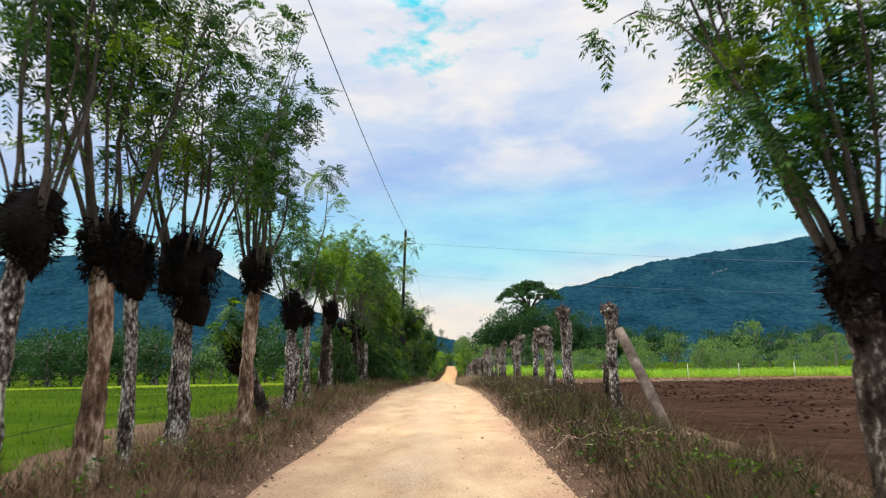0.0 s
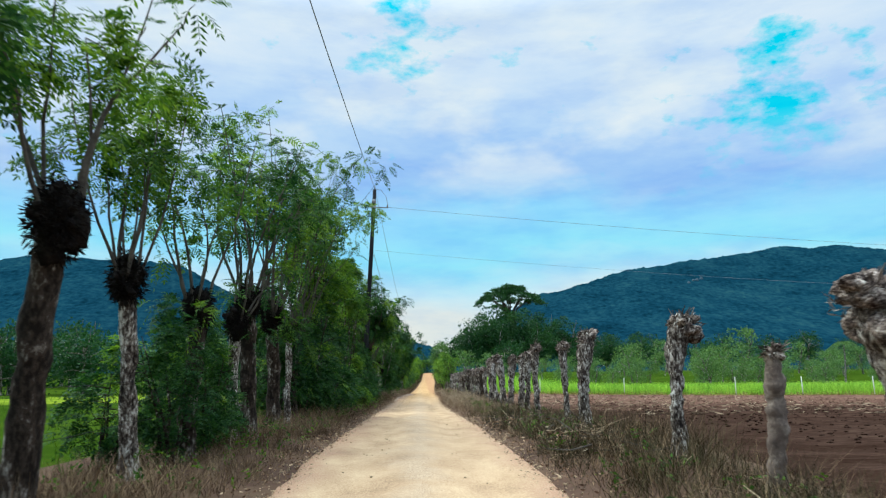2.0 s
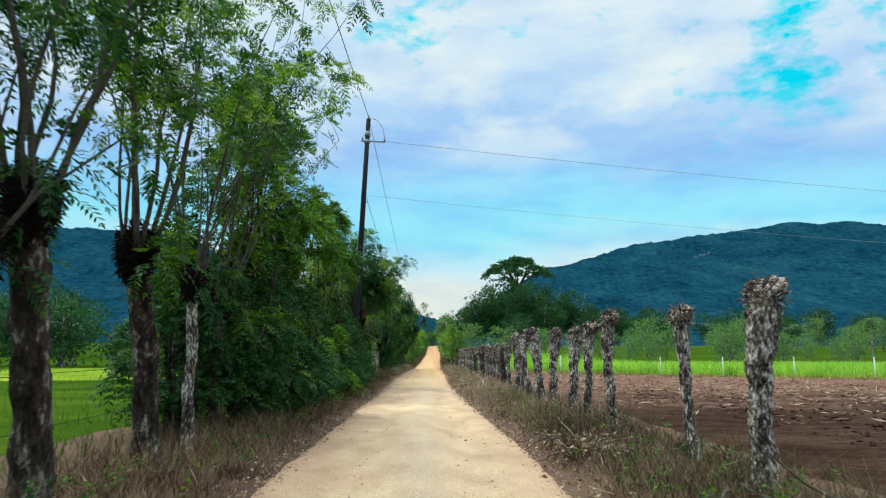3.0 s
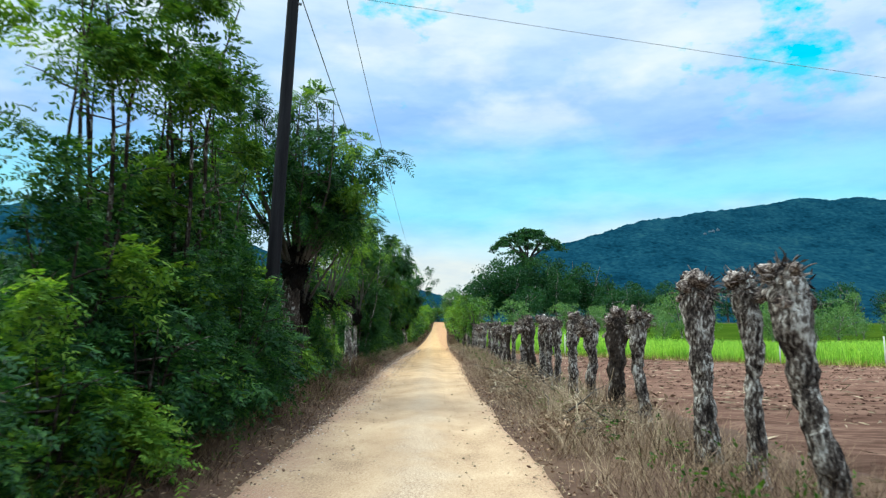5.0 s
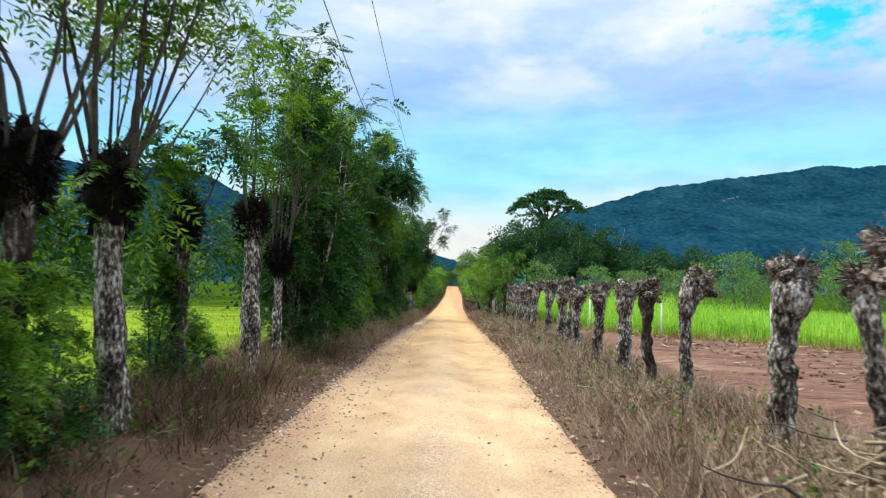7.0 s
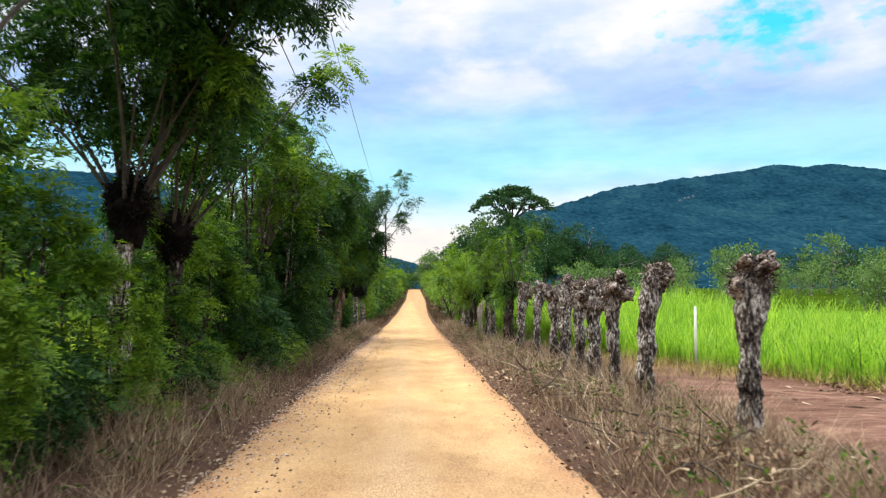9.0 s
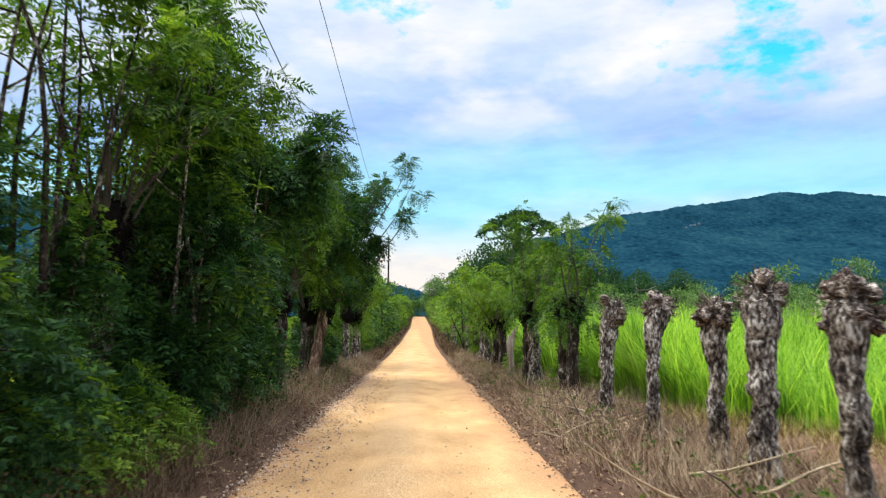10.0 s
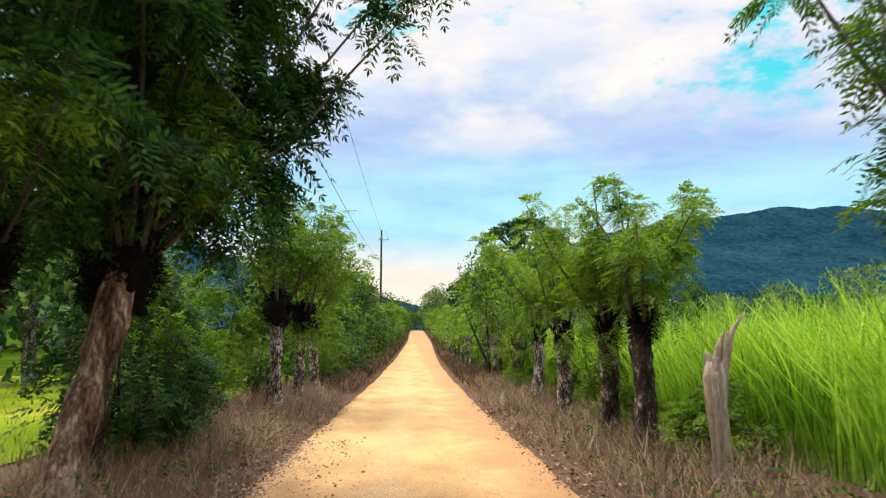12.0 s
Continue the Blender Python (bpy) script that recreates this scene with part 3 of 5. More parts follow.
    if fresh.any():
        part("bright_growth", fronds(at[fresh], way[fresh], size * 3.6, 6, size * 1.1, 0.19, g), M_LEAF_YOUNG, crown, "brighter yellow-green leaves")["kind"] = "stuff"
    return thing


def shrub(name, width, height, clumps, per, leaf_mat, label, g, low=0.0, category="tree", group="roadside hedge trees", stems=4, size=0.118, lobes=0.34, bark=None, pairs=4, fresh=True, cone=0.0):
    """A dense hedge tree: stems and a crown of many uneven clumps."""
    thing = tagged(new(name), label, category, group)
    at, way = [], []
    for s in range(stems):
        a = g.uniform(0, 6.283)
        o = g.uniform(0.05, 0.30) * width * 0.5
        base = np.array([np.cos(a) * 0.18, np.sin(a) * 0.18, -0.2])
        p = bent(base, (np.cos(a) * o, np.sin(a) * o, height * 0.75), height * g.uniform(0.65, 0.85), g, 7, 0.08, 0.05)
        limbs = [tube(p, np.linspace(0.06, 0.010, 8) * min(height / 4.5, 1.1), 6)]
        for q in (3, 4, 5, 6):
            limbs.append(tube(bent(p[q], g.normal(0, 1, 3) * (1, 1, 0.4) + (0, 0, 0.6), width * 0.24, g, 3, 0.2), np.linspace(0.020, 0.005, 4), 4))
        part("stem", joined(limbs), bark or M_BARK_DARK, thing, smooth=True)
    for c in range(clumps):
        b = ball_points(1, g)[0]
        b = b * max(1.0, 0.72 / max(np.linalg.norm(b), 0.2))
        swell = 0.65 + 0.35 * math.sin(3.1 * (b[2] + 1)) + g.uniform(-0.15, 0.2)
        swell *= 1 - cone * (0.5 + 0.5 * b[2])
        centre = np.array([b[0] * width * 0.5 * swell, b[1] * width * 0.5 * swell, low + (height - low) * (0.5 + 0.5 * b[2])])
        m = int(0.8 * per * g.uniform(0.4, 1.6))
        r = lobes * g.uniform(0.45, 1.5) * (0.6 + 0.14 * width)
        q = ball_points(m, g) * (r, r, r * 0.8)
        at.append(centre + q)
        way.append(unit(q + (b[0] * 0.3, b[1] * 0.3, 0.1)) + g.normal(0, 0.5, (m, 3)))
    # top and outer clumps take a brighter leaf: highlights put into the colour
    order = np.argsort([-(c.mean(0)[2] / height + 0.8 * np.hypot(*c.mean(0)[:2]) / width + g.uniform(0, 0.9)) for c in at])
    young = set(order[:max(2, clumps // 6)].tolist()) if fresh else set()
    for name2, mat2, note, keep in (("crown", leaf_mat, "", [k for k in range(clumps) if k not in young]), ("bright_growth", M_LEAF_YOUNG, "brighter yellow-green leaves", sorted(young))):
        if keep:
            part(name2, fronds(np.concatenate([at[k] for k in keep]), np.concatenate([way[k] for k in keep]), size * 3.0, pairs, size * 1.1, 0.23, g), mat2, thing, note)["kind"] = "stuff"
    return thing


def stand(thing, x, y, turn=0.0, size=1.0, tall=1.0, sink=0.0):
    m = Matrix.Translation((x, y, float(verge(np.array(x), np.array(y))) - sink)) @ Matrix.Rotation(turn, 4, "Z") @ Matrix.Diagonal((size, size, size * tall, 1))
    thing.matrix_basis = m
    return m


def again(thing, x, y, turn=0.0, size=1.0, tall=1.0, label="", sink=0.0):
    m = Matrix.Translation((x, y, float(verge(np.array(x), np.array(y))) - sink)) @ Matrix.Rotation(turn, 4, "Z") @ Matrix.Diagonal((size, size, size * tall, 1))
    keep = thing.matrix_basis.copy()
    thing.matrix_basis = Matrix()
    c = copy_thing(thing, m)
    thing.matrix_basis = keep
    return tagged(c, label)


def stump(height, radius, lean, bark, g, knob=1.0, label="lopped fence stump with grey lichened bark and a knobbly head", width=0.0, shift=0.0):
    """A lopped trunk; width: across the gnarled head, shift: how far the head hangs over to the east."""
    thing = tagged(new("fence_stump"), label, "fence post", "stumps of the roadside fence")
    half = (width or radius * (1.6 + 1.4 * knob)) / 2
    top = np.array([lean[0], lean[1], height - half * 0.55])
    q = np.linspace(0, 1, 36)[:, None]
    bow = np.concatenate([np.zeros((1, 3)), g.normal(0, 0.022, (35, 3)).cumsum(0) * 0.35])
    hook = np.array([shift, g.normal(0, 0.04), 0])
    path = np.concatenate([[(0, 0, -0.3)], q * top + bow * (1, 1, 0.2) + hook * np.clip((q - 0.62) / 0.38, 0, 1) ** 1.6])
    radii = np.interp(np.linspace(0, 1, 37), [0, 0.12, 0.4, 0.64, 0.78, 0.92, 1], [radius * 1.4, radius * 1.12, radius * 0.92, radius, radius * 1.05 + half * 0.18, half * 0.72, half * 0.5])
    v, f = capped(path, list(radii), 20, 0.09, int(g.integers(1e6)))
    v = burl(v, radius * 0.26, 7.0, int(g.integers(1e6)))
    part("trunk", (burl(v, radius * 0.22, 24.0, int(g.integers(1e6))), f), bark, thing, smooth=True)
    tip = path[-1] - (0, 0, half * 0.5)
    count = int(8 + 5 * knob)
    for s in range(count):
        a = 6.283 * s / count + g.normal(0, 0.35)
        d = np.array([np.cos(a), np.sin(a), g.uniform(-1.1, 1.0)])
        size = half * g.uniform(0.20, 0.40)
        v, f = capped(bent(tip + d * (0.34, 0.34, 0.60) * half, d + (0, 0, 0.3), half * g.uniform(0.45, 0.95), g, 4, 0.35), [size * w for w in (0.8, 1.0, 1.05, 0.9, 0.5)], 10, 0.24, int(g.integers(1e6)))
        part("knob", (burl(burl(v, size * 0.6, 12.0, int(g.integers(1e6))), size * 0.5, 46.0, int(g.integers(1e6))), f), M_BURR, thing, smooth=True)
    stubs = []
    for _ in range(int(16 * knob) + 6):
        a, out = g.uniform(0, 6.283), g.uniform(0.1, 0.95)
        d = np.array([np.cos(a) * out, np.sin(a) * out, g.uniform(0.1, 1.0)])
        stubs.append(tube(bent(tip + unit(d) * half * g.uniform(0.5, 0.85), d, g.uniform(0.05, 0.17), g, 3, 0.22), np.linspace(g.uniform(0.006, 0.014), 0.004, 4), 5))
    m = int(460 * knob)
    b = unit(g.normal(0, 1, (m, 3)))
    stubs.append(leaves(tip + b * half * (0.95, 0.95, 0.8) * g.uniform(0.55, 1.12, (m, 1)), b + g.normal(0, 0.9, (m, 3)), g.uniform(0.03, 0.10, m), 0.11, g))
    tagged(part("splintered_top", joined(stubs), M_SPLINTER, thing, "dry splintered twig stubs"), kind="stuff")
    return thing


# left side, first stretch: open row of pollards
LEFT_START = [  # y, x, trunk height, radius, lean, bark, shoots, reach
    (5.2, -3.6, 2.6, 0.10, (0.15, 0.12), M_BARK, 9, 4.2), (6.5, -3.4, 2.6, 0.13, (0.05, 0.0), M_BARK_BROWN, 10, 4.4), (7.45, -3.45, 2.55, 0.085, (-0.05, 0.05), M_BARK, 8, 4.0),
    (8.75, -3.4, 2.65, 0.145, (0.15, -0.2), M_BARK, 10, 4.4), (11.2, -3.2, 2.85, 0.125, (0.12, 0.1), M_BARK_BROWN, 12, 3.7), (12.7, -3.2, 1.45, 0.12, (-0.55, -0.1), M_BARK_DARK, 3, 0.9),
    (14.75, -3.3, 2.45, 0.11, (0.1, 0.0), M_BARK, 7, 3.4)]
LEFT_CREST = [
    (17.7, -3.45, 2.4, 0.10, (0.0, -0.2), M_BARK, 7, 2.1), (19.25, -3.35, 2.55, 0.13, (0.32, -0.4), M_BARK_DARK, 6, 2.5), (21.8, -3.5, 2.4, 0.10, (0.0, -0.5), M_BARK, 9, 2.9),
    (23.5, -3.45, 2.3, 0.13, (0.0, 0.2), M_BARK_DARK, 6, 3.0), (26.0, -3.5, 2.2, 0.11, (0.1, -0.3), M_BARK, 4, 3.0), (26.7, -3.35, 2.65, 0.16, (0.0, -0.45), M_BARK_DARK, 9, 3.9),
    (29.2, -3.4, 2.6, 0.14, (0.0, -0.7), M_BARK_DARK, 10, 4.3), (30.3, -3.3, 2.4, 0.08, (0.0, -0.1), M_BARK, 10, 4.8), (31.9, -3.45, 2.2, 0.10, (0.0, 0.0), M_BARK_DARK, 9, 4.8)]
for y, x, h, r, lean, bark, shoots, reach in LEFT_START + LEFT_CREST:
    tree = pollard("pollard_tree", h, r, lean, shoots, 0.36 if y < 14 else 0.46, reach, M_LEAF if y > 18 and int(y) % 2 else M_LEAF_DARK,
                   bark, "pollarded roadside tree with a dark mossy head and leafy upright shoots", rng, head=0.50 if 8 < y < 9 else (0.23 if y < 16 else 0.15) + r * 0.9, density=19 if 8 < y < 12 else 13, size=0.074, start=0.40 if y < 16 else 0.5, lean_crown=(0.12, 0) if y > 28 else (0, 0), skirt=3 if y > 23 else 0)
    stand(tree, x, y)
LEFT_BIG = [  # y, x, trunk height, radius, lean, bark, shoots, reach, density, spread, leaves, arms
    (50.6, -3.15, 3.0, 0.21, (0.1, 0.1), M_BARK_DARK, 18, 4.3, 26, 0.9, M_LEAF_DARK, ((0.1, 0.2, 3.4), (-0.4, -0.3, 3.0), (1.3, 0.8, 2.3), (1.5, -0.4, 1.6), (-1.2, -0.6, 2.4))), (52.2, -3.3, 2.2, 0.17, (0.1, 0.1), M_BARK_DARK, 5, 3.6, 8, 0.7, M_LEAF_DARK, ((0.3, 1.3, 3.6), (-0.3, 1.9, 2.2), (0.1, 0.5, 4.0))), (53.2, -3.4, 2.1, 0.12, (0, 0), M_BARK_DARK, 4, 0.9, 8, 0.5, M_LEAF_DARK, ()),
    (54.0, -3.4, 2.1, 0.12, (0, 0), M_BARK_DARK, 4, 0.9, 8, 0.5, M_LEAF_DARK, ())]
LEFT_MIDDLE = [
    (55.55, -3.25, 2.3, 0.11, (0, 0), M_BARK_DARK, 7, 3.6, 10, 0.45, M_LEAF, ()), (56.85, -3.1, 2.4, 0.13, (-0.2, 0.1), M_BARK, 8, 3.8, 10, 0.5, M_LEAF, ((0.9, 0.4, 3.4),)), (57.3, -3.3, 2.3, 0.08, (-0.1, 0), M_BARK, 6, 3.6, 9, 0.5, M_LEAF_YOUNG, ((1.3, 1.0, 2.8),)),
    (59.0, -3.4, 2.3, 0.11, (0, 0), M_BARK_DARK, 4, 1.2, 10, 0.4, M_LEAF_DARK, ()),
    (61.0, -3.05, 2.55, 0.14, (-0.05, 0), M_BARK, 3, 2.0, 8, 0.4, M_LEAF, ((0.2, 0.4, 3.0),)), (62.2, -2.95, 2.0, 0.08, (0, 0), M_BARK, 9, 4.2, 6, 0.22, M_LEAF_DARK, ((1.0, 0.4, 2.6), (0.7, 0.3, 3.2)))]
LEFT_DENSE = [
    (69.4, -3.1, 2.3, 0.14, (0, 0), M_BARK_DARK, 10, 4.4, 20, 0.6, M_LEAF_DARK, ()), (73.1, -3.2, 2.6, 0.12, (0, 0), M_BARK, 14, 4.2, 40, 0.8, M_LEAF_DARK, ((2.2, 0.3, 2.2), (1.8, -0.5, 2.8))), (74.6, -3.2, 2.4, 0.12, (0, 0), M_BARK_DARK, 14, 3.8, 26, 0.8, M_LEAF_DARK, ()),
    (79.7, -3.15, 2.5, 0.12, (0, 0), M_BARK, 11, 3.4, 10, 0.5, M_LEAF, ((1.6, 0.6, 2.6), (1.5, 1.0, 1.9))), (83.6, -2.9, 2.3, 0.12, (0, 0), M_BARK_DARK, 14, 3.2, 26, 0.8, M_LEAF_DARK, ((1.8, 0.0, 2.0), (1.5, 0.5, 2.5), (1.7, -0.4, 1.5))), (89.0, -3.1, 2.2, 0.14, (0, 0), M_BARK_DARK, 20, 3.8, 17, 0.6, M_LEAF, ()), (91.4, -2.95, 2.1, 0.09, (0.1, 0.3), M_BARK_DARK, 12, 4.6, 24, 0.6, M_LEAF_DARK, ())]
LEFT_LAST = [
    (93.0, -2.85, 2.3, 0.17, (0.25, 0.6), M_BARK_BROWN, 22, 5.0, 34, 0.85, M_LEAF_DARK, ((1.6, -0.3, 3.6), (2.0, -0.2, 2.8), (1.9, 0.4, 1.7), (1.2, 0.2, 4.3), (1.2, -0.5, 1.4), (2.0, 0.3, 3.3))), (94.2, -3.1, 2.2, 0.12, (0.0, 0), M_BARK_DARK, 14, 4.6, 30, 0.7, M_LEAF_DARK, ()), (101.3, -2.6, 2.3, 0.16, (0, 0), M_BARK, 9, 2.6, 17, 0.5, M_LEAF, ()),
    (103.3, -2.5, 2.2, 0.12, (0.1, 0), M_BARK, 9, 2.6, 17, 0.5, M_LEAF_YOUNG, ()), (106.6, -2.5, 2.2, 0.13, (-0.1, 0), M_BARK, 9, 2.6, 17, 0.5, M_LEAF_YOUNG, ())]
for y, x, h, r, lean, bark, shoots, reach, thick, spread, foliage, arms in LEFT_BIG + LEFT_MIDDLE + LEFT_DENSE + LEFT_LAST:
    tree = pollard("pollard_tree", h, r, lean, shoots, spread, reach, foliage, bark, "pollarded roadside tree with mottled bark and leafy shoots", rng, head=0.2 + r * 0.9, density=thick,
                   start=0.55 if 55 < y < 70 else 0.12 if 91 < y < 95 else 0.35, limb=0.09 if y < 53 else 0.032, lean_crown=(0.05, 0), arms=arms, skirt=4 if 51 < y < 60 or y > 100 else 0)
    stand(tree, x, y)

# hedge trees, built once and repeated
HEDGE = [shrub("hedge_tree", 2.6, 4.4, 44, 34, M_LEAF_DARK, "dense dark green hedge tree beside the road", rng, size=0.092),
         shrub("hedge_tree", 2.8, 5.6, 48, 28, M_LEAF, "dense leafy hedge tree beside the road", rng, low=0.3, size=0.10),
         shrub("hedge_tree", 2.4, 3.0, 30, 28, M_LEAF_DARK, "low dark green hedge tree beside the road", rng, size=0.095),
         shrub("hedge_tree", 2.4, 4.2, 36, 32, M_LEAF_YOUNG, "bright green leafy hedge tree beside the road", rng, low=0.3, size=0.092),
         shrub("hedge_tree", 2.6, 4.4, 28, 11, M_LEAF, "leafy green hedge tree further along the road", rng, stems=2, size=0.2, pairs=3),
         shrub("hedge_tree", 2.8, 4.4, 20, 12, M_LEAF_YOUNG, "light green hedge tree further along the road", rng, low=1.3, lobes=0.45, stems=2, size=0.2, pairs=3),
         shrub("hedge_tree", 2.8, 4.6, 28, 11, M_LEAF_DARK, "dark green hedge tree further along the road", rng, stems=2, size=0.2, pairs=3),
         shrub("hedge_tree", 2.7, 4.8, 50, 36, M_LEAF_DARK, "dense hedge tree with deep shade put into its leaf colour", rng, fresh=False, size=0.092),
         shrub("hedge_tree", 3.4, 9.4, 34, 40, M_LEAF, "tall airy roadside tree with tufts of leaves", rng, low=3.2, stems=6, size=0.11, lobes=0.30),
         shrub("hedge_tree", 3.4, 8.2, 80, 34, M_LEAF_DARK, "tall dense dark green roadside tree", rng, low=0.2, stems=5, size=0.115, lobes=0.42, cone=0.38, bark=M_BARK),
         shrub("hedge_tree", 2.0, 1.5, 24, 30, M_LEAF_YOUNG, "low bright green bush at the road's edge", rng, low=0.1, category="bush", stems=4, size=0.08, lobes=0.28)]
first = set()


def hedge(kind, x, y, size=1.0, tall=1.0, turn=None):
    turn = rng.uniform(0, 6.28) if turn is None else turn
    if kind in first:
        again(HEDGE[kind], x, y, turn, size, tall)
    else:
        first.add(kind)
        stand(HEDGE[kind], x, y, turn, size, tall)


stand(stump(1.45, 0.085, (0.05, -0.1), M_BARK, rng, 0.35, "short mossy stub with a fresh orange cut"), -3.35, 15.75)
for x, y, k, size in ((-3.5, 23.0, 7, 0.5), (-3.45, 24.1, 7, 0.45), (-3.9, 24.7, 2, 0.6), (-3.7, 25.3, 2, 0.6), (-4.3, 22.9, 2, 0.6), (-3.9, 31.3, 0, 0.75), (-4.0, 32.0, 7, 0.85), (-3.4, 32.6, 2, 0.7)):  # undergrowth among the last open trunks
    hedge(k, x, y, size)
for y in np.arange(33.2, 37.2, 1.3):  # dense stretch before the utility pole
    hedge(int(rng.choice([0, 7])), -3.6 + rng.normal(0, 0.12), y, rng.uniform(0.80, 0.92), rng.uniform(0.9, 1.1))
    hedge(2, -3.0, y + 0.5, 0.75)
for x, y, size in ((-3.5, 33.4, 0.78), (-3.4, 35.8, 0.8), (-2.9, 37.6, 0.6), (-3.7, 42.7, 0.74), (-3.4, 44.3, 0.78), (-3.4, 45.6, 0.66)):
    hedge(8, x, y, size)
hedge(9, -3.5, 36.2, 0.72)
hedge(7, -4.0, 44.6, 0.88)
for y in np.arange(38.0, 41.4, 1.1):
    hedge(int(rng.choice([2, 2, 10])), -3.6 + rng.normal(0, 0.12), y, rng.uniform(0.7, 0.8) if y < 40.5 else 0.95)
    hedge(int(rng.choice([2, 10])), -2.95, y + 0.5, 0.6)
for y in np.arange(41.6, 47.2, 1.15):
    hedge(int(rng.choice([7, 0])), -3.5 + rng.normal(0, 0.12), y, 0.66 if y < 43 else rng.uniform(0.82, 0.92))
    hedge(2, -2.85, y + 0.5, rng.uniform(0.65, 0.85))
for x, y, k, size in ((-2.7, 43.4, 7, 0.5), (-2.65, 44.6, 7, 0.55), (-2.6, 41.0, 10, 0.7), (-2.8, 47.0, 3, 0.45), (-3.6, 48.1, 7, 0.7), (-3.7, 48.9, 2, 0.8)):
    hedge(k, x, y, size)
for y, k, size in ((51.6, 3, 0.42), (52.7, 10, 0.9), (53.6, 3, 0.40), (54.7, 2, 0.55), (56.5, 3, 0.36), (58.9, 0, 0.42), (59.6, 10, 0.7)):  # bushes between the open trunks
    hedge(k, -3.6, y, size, rng.uniform(0.9, 1.1))
for x, y, k, size in ((-3.2, 54.3, 7, 0.42), (-3.1, 54.9, 3, 0.42), (-3.1, 55.4, 2, 0.5)):
    hedge(k, x, y, size)
for x, y, size, tall in ((-3.0, 64.2, 0.80, 1.0), (-2.9, 66.0, 0.78, 1.0), (-3.2, 68.0, 0.7, 1.0), (-2.85, 81.1, 0.72, 1.0), (-2.9, 82.5, 0.68, 1.0), (-3.2, 84.6, 0.66, 1.0)):
    hedge(9, x, y, size, tall)
for x, y, size in ((-3.3, 78.6, 0.72), (-3.2, 82.0, 0.75), (-3.2, 68.8, 0.7)):
    hedge(8, x, y, size)
for y in np.arange(63.4, 72, 1.3):
    hedge(int(rng.choice([0, 7, 2] if y < 67 else [1, 3, 2, 3])), -3.1 + rng.normal(0, 0.12), y, rng.uniform(0.62, 0.75) if y < 67 else 0.5, rng.uniform(0.9, 1.2))
for y in np.arange(69.8, 76.4, 1.1):
    hedge(int(rng.choice([3, 10, 2])), -3.2 + rng.normal(0, 0.15), y, 0.55, rng.uniform(0.9, 1.1))
for y in np.arange(76.5, 84.9, 1.15):
    hedge(int(rng.choice([1, 0, 7, 7])) if y > 80 else int(rng.choice([3, 0, 7])), -3.2 + rng.normal(0, 0.15), y, rng.uniform(0.62, 0.8) if y > 80 else 0.6, rng.uniform(0.8, 1.1))
    if rng.uniform() < 0.6:
        hedge(int(rng.choice([10, 2, 2])), -2.75, y + 0.5, rng.uniform(0.5, 0.75))
for x, y, k, size in ((-3.5, 74.4, 1, 0.5), (-3.4, 75.6, 3, 0.66), (-3.3, 76.7, 1, 0.56)):
    hedge(k, x, y, size)
for x, y, k, size in ((-3.4, 85.4, 2, 0.75), (-3.6, 86.5, 2, 0.6), (-3.2, 86.1, 10, 0.8), (-3.7, 87.7, 10, 0.8), (-3.9, 86.6, 7, 0.78), (-3.8, 85.6, 9, 0.72), (-4.4, 87.6, 7, 0.7)):
    hedge(k, x, y, size)
for x, y, k, size in ((-4.4, 90.4, 2, 0.5), (-3.2, 95.0, 2, 0.85), (-2.9, 95.9, 2, 0.6), (-3.4, 96.6, 7, 0.6), (-3.7, 97.9, 0, 0.6), (-4.0, 99.6, 3, 0.65)):
    hedge(k, x, y, size)
for y in (100.8, 104.6, 108, 109.8, 111.5, 113.4):
    hedge(int(rng.choice([0, 3, 3])), (-4.0 if y < 109 else -3.2) + float(middle(y)), y, 0.8, 0.9)
for y in np.arange(115, 262, 2.6):
    hedge(int(rng.choice([4, 5, 6, 4])), -3.6 + float(middle(y)) + rng.normal(0, 0.45), y + rng.normal(0, 0.7), rng.uniform(0.7, 1.25), rng.uniform(0.85, 1.3))
for y, size in ((88.2, 0.5), (94.8, 0.5), (98.0, 0.45)):
    hedge(10, 3.75, y, size * 1.3, 1.0)
for y in np.arange(100.5, 112, 3.1):
    hedge(3, 3.8 + float(middle(y)) + rng.normal(0, 0.3), y + rng.normal(0, 0.4), rng.uniform(0.4, 0.6), rng.uniform(0.85, 1.1))
for y in np.arange(113, 262, 2.7):
    hedge(int(rng.choice([5, 5, 4])), 3.7 + float(middle(y)) + rng.normal(0, 0.45), y + rng.normal(0, 0.8), rng.uniform(0.55, 1.15), rng.uniform(0.8, 1.25))

hedge(1, -3.7, 81.4, 0.7)
hedge(1, -3.6, 71.6, 0.6)
for x, y, k, size, turn in ((-4.3, 48.6, 9, 0.62, 1.0), (-4.0, 47.6, 7, 0.8, 2.0), (-4.6, 50.0, 8, 0.62, 3.0), (-3.9, 49.5, 0, 0.62, 5.0), (-3.6, 80.4, 7, 0.7, 4.0), (-3.9, 78.2, 1, 0.66, 2.2), (-3.6, 76.9, 3, 0.75, 1.2), (-2.8, 78.2, 10, 0.75, 0.4), (-2.7, 79.5, 10, 0.65, 3.3)):
    hedge(k, x, y, size, 1.0, turn)

